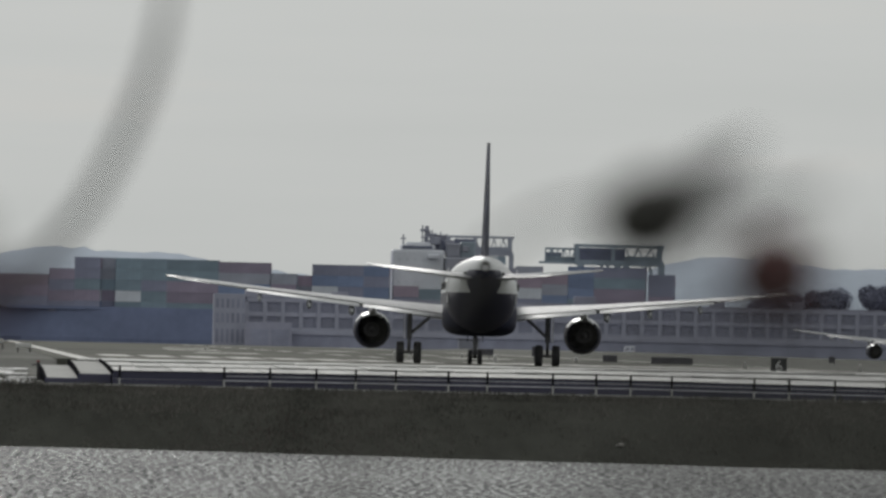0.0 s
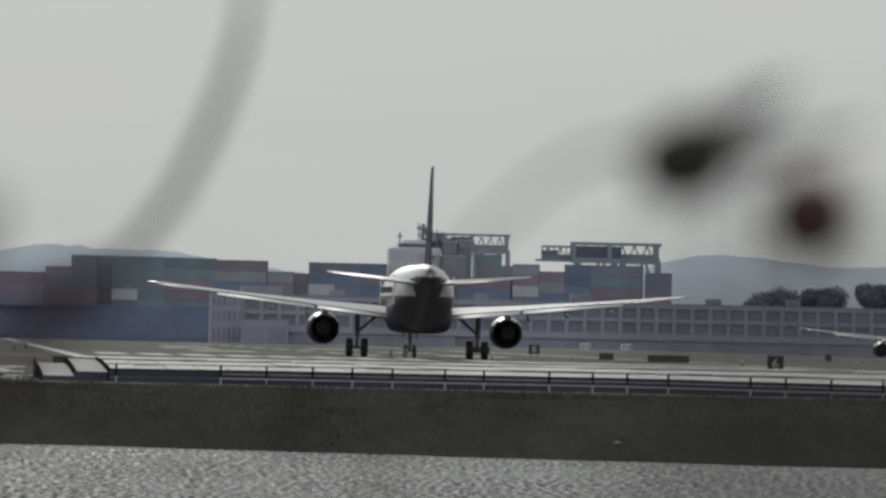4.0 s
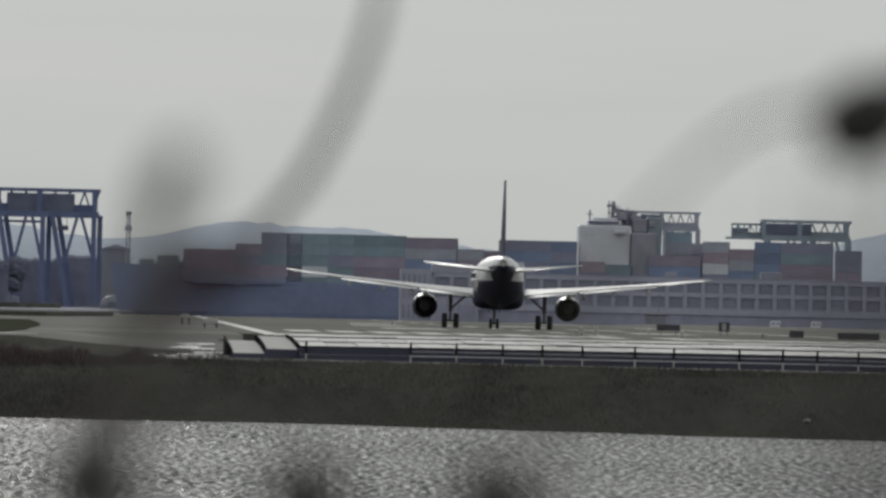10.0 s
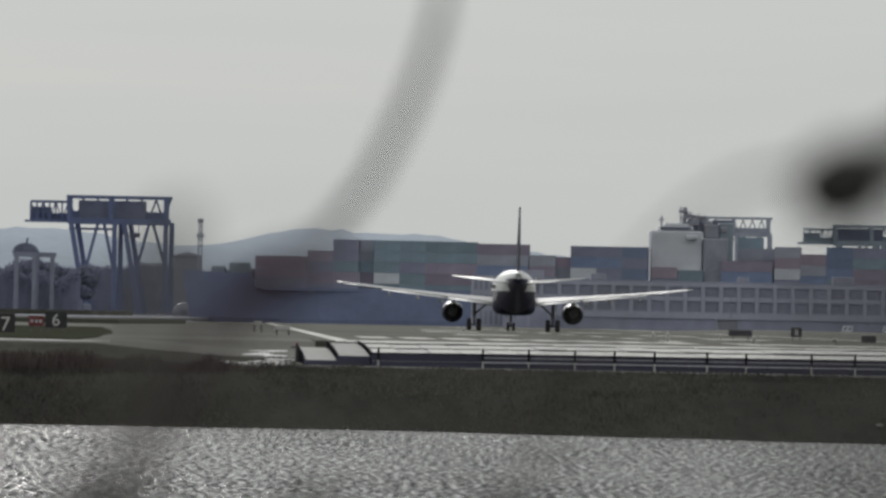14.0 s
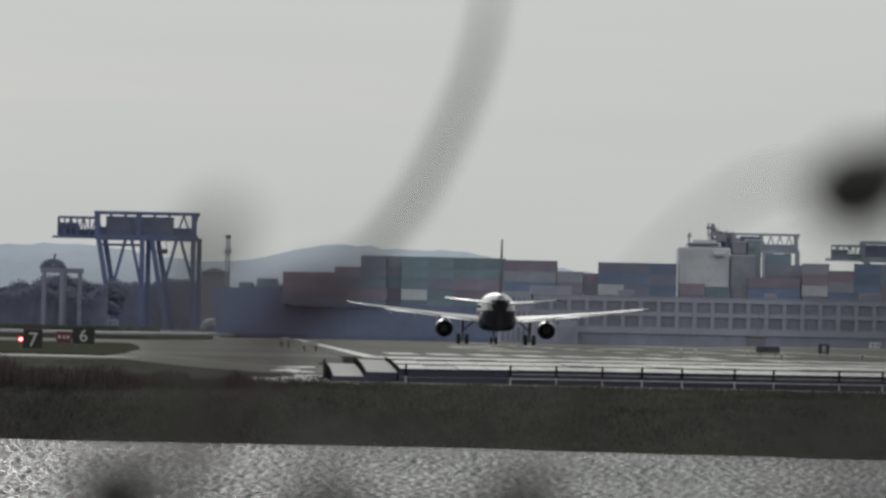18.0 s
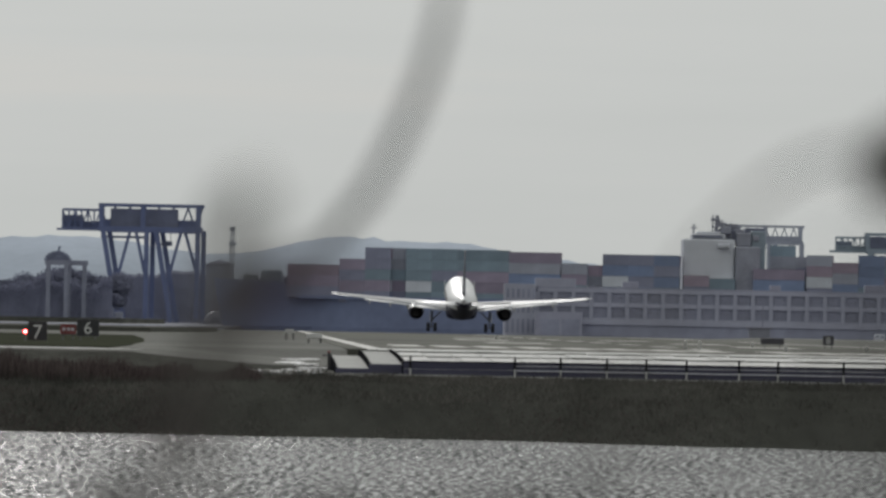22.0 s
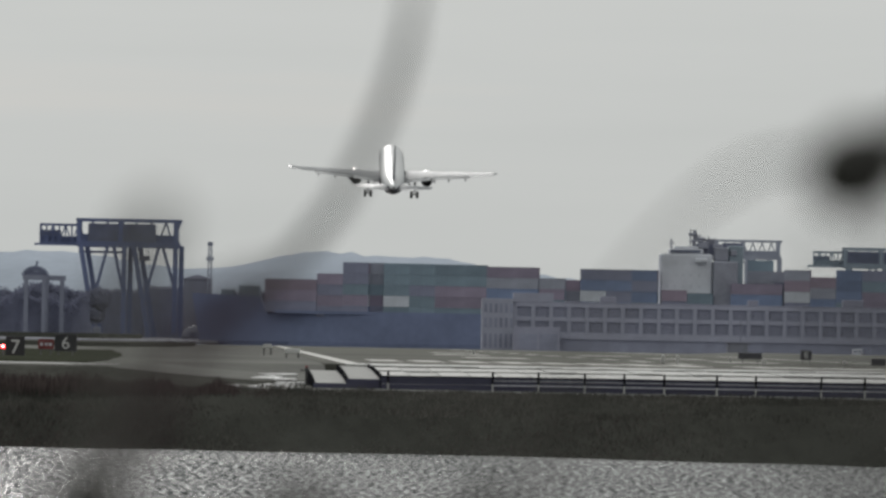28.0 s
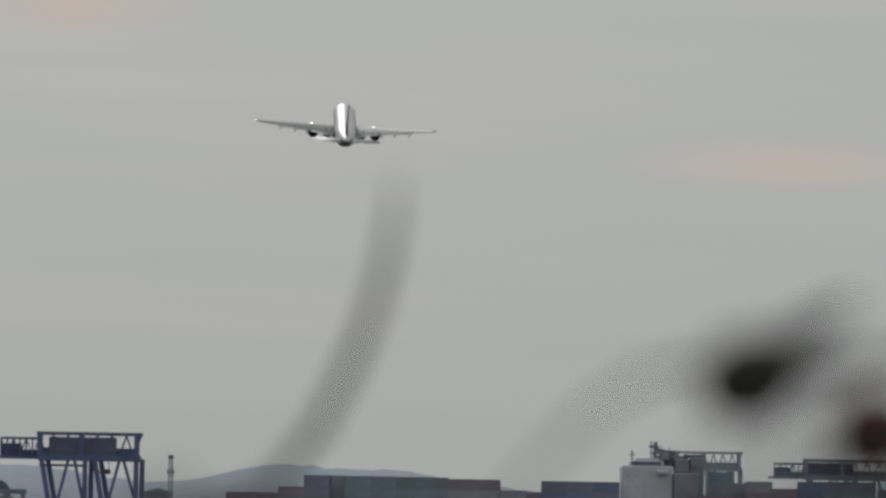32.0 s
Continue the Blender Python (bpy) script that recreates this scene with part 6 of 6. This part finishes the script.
# ---- what moves
# airliner: seconds, east, north, height of the wheels, nose up, bank to the right, turn to the left
PLANE_ROWS = [
    (0.0, 18.46, 686.5, 2.43, 0.0, 0.40, -0.80),
    (1.0, 18.57, 709.6, 2.43, 0.0, 0.40, -0.30),
    (2.0, 18.44, 734.5, 2.43, 0.0, 0.40, 0.37),
    (2.5, 18.30, 747.7, 2.43, 0.0, 0.40, 0.46),
    (4.5, 17.41, 806.0, 2.43, 0.1, 0.32, 0.80),
    (5.0, 17.13, 822.1, 2.43, 0.1, 0.32, 0.83),
    (6.0, 16.52, 856.0, 2.43, 0.1, 0.32, 0.90),
    (7.0, 15.88, 892.3, 2.43, 0.1, 0.32, 0.68),
    (8.0, 15.22, 931.0, 2.43, 0.1, 0.32, 0.47),
    (9.0, 14.56, 972.0, 2.43, 0.1, 0.32, 0.25),
    (10.0, 13.89, 1015.1, 2.43, 0.1, 0.25, 0.31),
    (11.0, 13.22, 1060.4, 2.43, 0.1, 0.25, 0.38),
    (12.0, 12.56, 1107.5, 2.43, 0.1, 0.25, 0.44),
    (13.0, 11.89, 1156.4, 2.43, 0.1, 0.25, 0.50),
    (14.0, 11.20, 1206.9, 2.43, 0.2, 0.25, 0.58),
    (15.0, 10.50, 1258.7, 2.43, 0.2, 0.25, 0.67),
    (15.5, 10.14, 1285.1, 2.43, 0.2, 0.25, 0.71),
    (17.5, 8.59, 1393.3, 2.43, 0.2, 0.30, 0.88),
    (18.0, 8.17, 1421.0, 2.43, 0.2, 0.30, 0.92),
    (19.0, 7.29, 1476.9, 2.43, 0.5, 0.20, 1.00),
    (20.0, 6.34, 1533.6, 2.43, 0.8, 0.20, 1.00),
    (21.0, 5.34, 1591.1, 2.80, 3.0, 0.10, 0.99),
    (21.5, 4.81, 1620.1, 2.98, 4.1, 0.20, 0.99),
    (22.0, 4.27, 1649.3, 3.12, 5.2, 0.20, 0.99),
    (23.0, 3.14, 1708.4, 3.19, 6.8, 0.20, 0.98),
    (24.0, 1.98, 1775.0, 3.82, 7.7, 0.30, 0.98),
    (24.5, 1.38, 1807.0, 4.86, 8.4, 0.40, 0.98),
    (26.5, -1.04, 1944.0, 14.28, 11.7, 0.60, 0.97),
    (27.0, -1.64, 1980.0, 17.94, 12.1, 0.70, 0.97),
    (28.0, -2.77, 2052.0, 26.87, 12.4, 1.00, 0.97),
    (29.0, -3.78, 2117.0, 38.03, 12.4, 1.10, 0.96),
    (30.0, -4.61, 2186.0, 49.96, 12.7, 1.20, 0.96),
    (31.0, -5.19, 2259.0, 63.19, 13.0, 1.90, 0.95),
    (32.0, -5.46, 2340.0, 78.08, 13.6, 2.60, 0.95),
]

# near plants: seconds, drift to the right and upwards in chart steps
REED_ROWS = [
    (0.0, -21, 0), (1.0, 54, 0), (2.0, 108, 0), (5.0, 130, 0), (6.0, 57, 0), (7.0, 38, 0), (8.0, 41, 0), (9.0, -20, 0), (10.0, 32, 0), (11.0, -11, 0), (12.0, 1, 0), (13.0, 4, 0),
    (14.0, 14, 0), (15.0, 36, 0), (18.0, 47, 0), (19.0, 44, 0), (20.0, -20, 0), (21.0, 4, 0), (22.0, -39, 0), (23.0, -9, 0), (24.0, -31, 0), (27.0, -34, 0), (28.0, -59, 0), (29.0, -93, 0),
    (30.0, -146, 0), (31.0, -44, 0), (31.5, -66, -10), (32.0, -26, -22)]
ROSE_ROWS = [
    (0.0, 89, -129), (1.0, 74, -51), (2.0, 195, -50), (5.0, 85, -22), (6.0, 11, -70), (7.0, 38, -16), (8.0, 120, -34), (9.0, -19, -65), (10.0, 136, 0), (11.0, 21, -100), (12.0, 29, -85), (13.0, 9, 0),
    (14.0, -25, -108), (15.0, 45, -192), (18.0, -49, -85), (19.0, -35, -47), (20.0, 122, -80), (21.0, -53, -59), (22.0, 34, -58), (23.0, -20, 23), (24.0, -43, -137), (27.0, -25, -32), (28.0, -21, -40), (29.0, 6, -76),
    (30.0, -131, -131), (31.0, -9, -121), (31.5, 61, -50), (32.0, -141, -39)]
LEAF_ROWS = [(t, x + (60 if 19.5 < t < 20.5 else 0), y) for t, x, y in REED_ROWS]
WEED_ROWS = [
    (0.0, 60, -60), (0.5, 60, -10), (1.0, 40, -90), (2.0, 20, -80), (2.5, 20, -70), (5.0, 60, -90), (7.0, 100, -80), (7.5, 100, -50), (8.0, 93, -28), (9.0, 60, -60), (9.5, 40, -6), (10.0, 98, 2),
    (11.0, 0, -100), (12.0, -50, -60), (12.5, -20, -10), (13.0, -21, 32), (14.0, -20, -60), (15.0, -20, -75), (15.5, -10, 0), (17.5, 0, -20), (18.0, -40, 8), (19.0, -40, 24), (20.0, -40, -60), (21.0, -10, 6),
    (22.0, -40, -60), (23.0, -25, 42), (24.0, -40, -30), (24.5, 1, 30), (26.5, 30, 40), (27.0, -14, 50), (28.0, -58, 0), (29.0, -40, -60), (32.0, 0, -90)]
GRASS_ROWS = [
    (0.0, 50, -100), (2.0, 80, -80), (5.0, 90, -70), (6.0, 60, -80), (8.0, 113, -59), (9.0, 60, -90), (10.0, 110, -24), (11.0, 40, -110), (12.0, 20, -60), (13.0, -12, 0), (14.0, -20, -130), (15.0, -20, -140),
    (18.0, 10, -90), (19.0, -10, -80), (20.0, 30, -100), (21.0, -20, -70), (22.0, 47, -62), (23.0, -58, 15), (24.0, -40, -130), (27.0, -73, -44), (28.0, -75, -76), (29.0, -60, -110), (30.0, 0, -180), (31.0, 10, -230),
    (31.5, 30, -190), (32.0, 20, -200)]


def drift(rows_, d):
    return [(t, pose(x * d / F, 0, y * d / F)) for t, x, y in rows_]


def fold(side, hinge, rows_):
    """Main gear leg swinging inwards about its hinge."""
    rows_ = [(0.0, 0), (19.5, 0), (20.3, 0), (21.2, 0), (24.0, 0)] + rows_[1:]
    return [(t, Matrix.Translation((0, 0, np.interp(t, (19.5, 21.2), (0.0, -0.38)))) @ Matrix.Translation(hinge) @ Matrix.Rotation(radians(side * a), 4, "Y")) for t, a in rows_]


def motions():
    walk(airliner, [(t, pose(x, y, z, 0, 0, h) @ pose(0, 0, 0, p, 0, 0) @ pose(0, 0, 0, 0, b_, 0)) for t, x, y, z, p, b_, h in PLANE_ROWS])
    swing = [(0.0, 0), (29.2, 0), (29.6, 4), (30.0, 16), (30.5, 32), (31.0, 48), (31.5, 63), (32.0, 76)]
    walk(GEARS["left"], fold(-1, (-3.75, 0, 2.55), swing))
    walk(GEARS["right"], fold(1, (3.75, 0, 2.55), swing))
    walk(GEARS["nose"], [(t, pose(0, 12.64, 2.0, a * 1.2, 0, 0)) for t, a in swing])
    # the wings bend up and the legs stretch as the wheels come off the ground
    for s, wing in WINGS_BUILT:
        root = Matrix.Translation((s * 1.6, 0, 2.7))
        walk(wing, [(t, root @ Matrix.Rotation(radians(-s * a), 4, "Y") @ root.inverted()) for t, a in ((0.0, 0.0), (15.0, 0.2), (20.0, 0.7), (23.5, 1.4), (26.0, 1.6), (32.0, 1.6))])
    for eng in ENGINES_BUILT:
        walk(eng, [(t, pose(0, 0, z)) for t, z in ((0.0, 0.0), (20.0, 0.0), (26.0, 0.12), (32.0, 0.12))])
    d = 1650.0
    walk(taxiing, [(t, pose(chart(uu, 560, d).x, d, FIELD - 0.62, 0, 0, HEADING)) for t, uu in ((0.0, 2174), (2.0, 2181), (5.0, 2199), (10.0, 2237), (32.0, 2480))])
    walk(water, [(0.0, pose(0, 0, 0)), (32.0, pose(9.0, -4.0, 0))])
    walk(near_reed, drift(REED_ROWS, REED_D))
    walk(near_rose, drift(ROSE_ROWS, ROSE_D))
    for th in near_weeds:
        walk(th, drift(WEED_ROWS, WEED_D))
    walk(near_leaves, drift(LEAF_ROWS, LEAF_D))
    walk(near_stalks, drift(ROSE_ROWS, STEM_D))
    walk(near_grass, drift(GRASS_ROWS, HAZE_D))


motions()
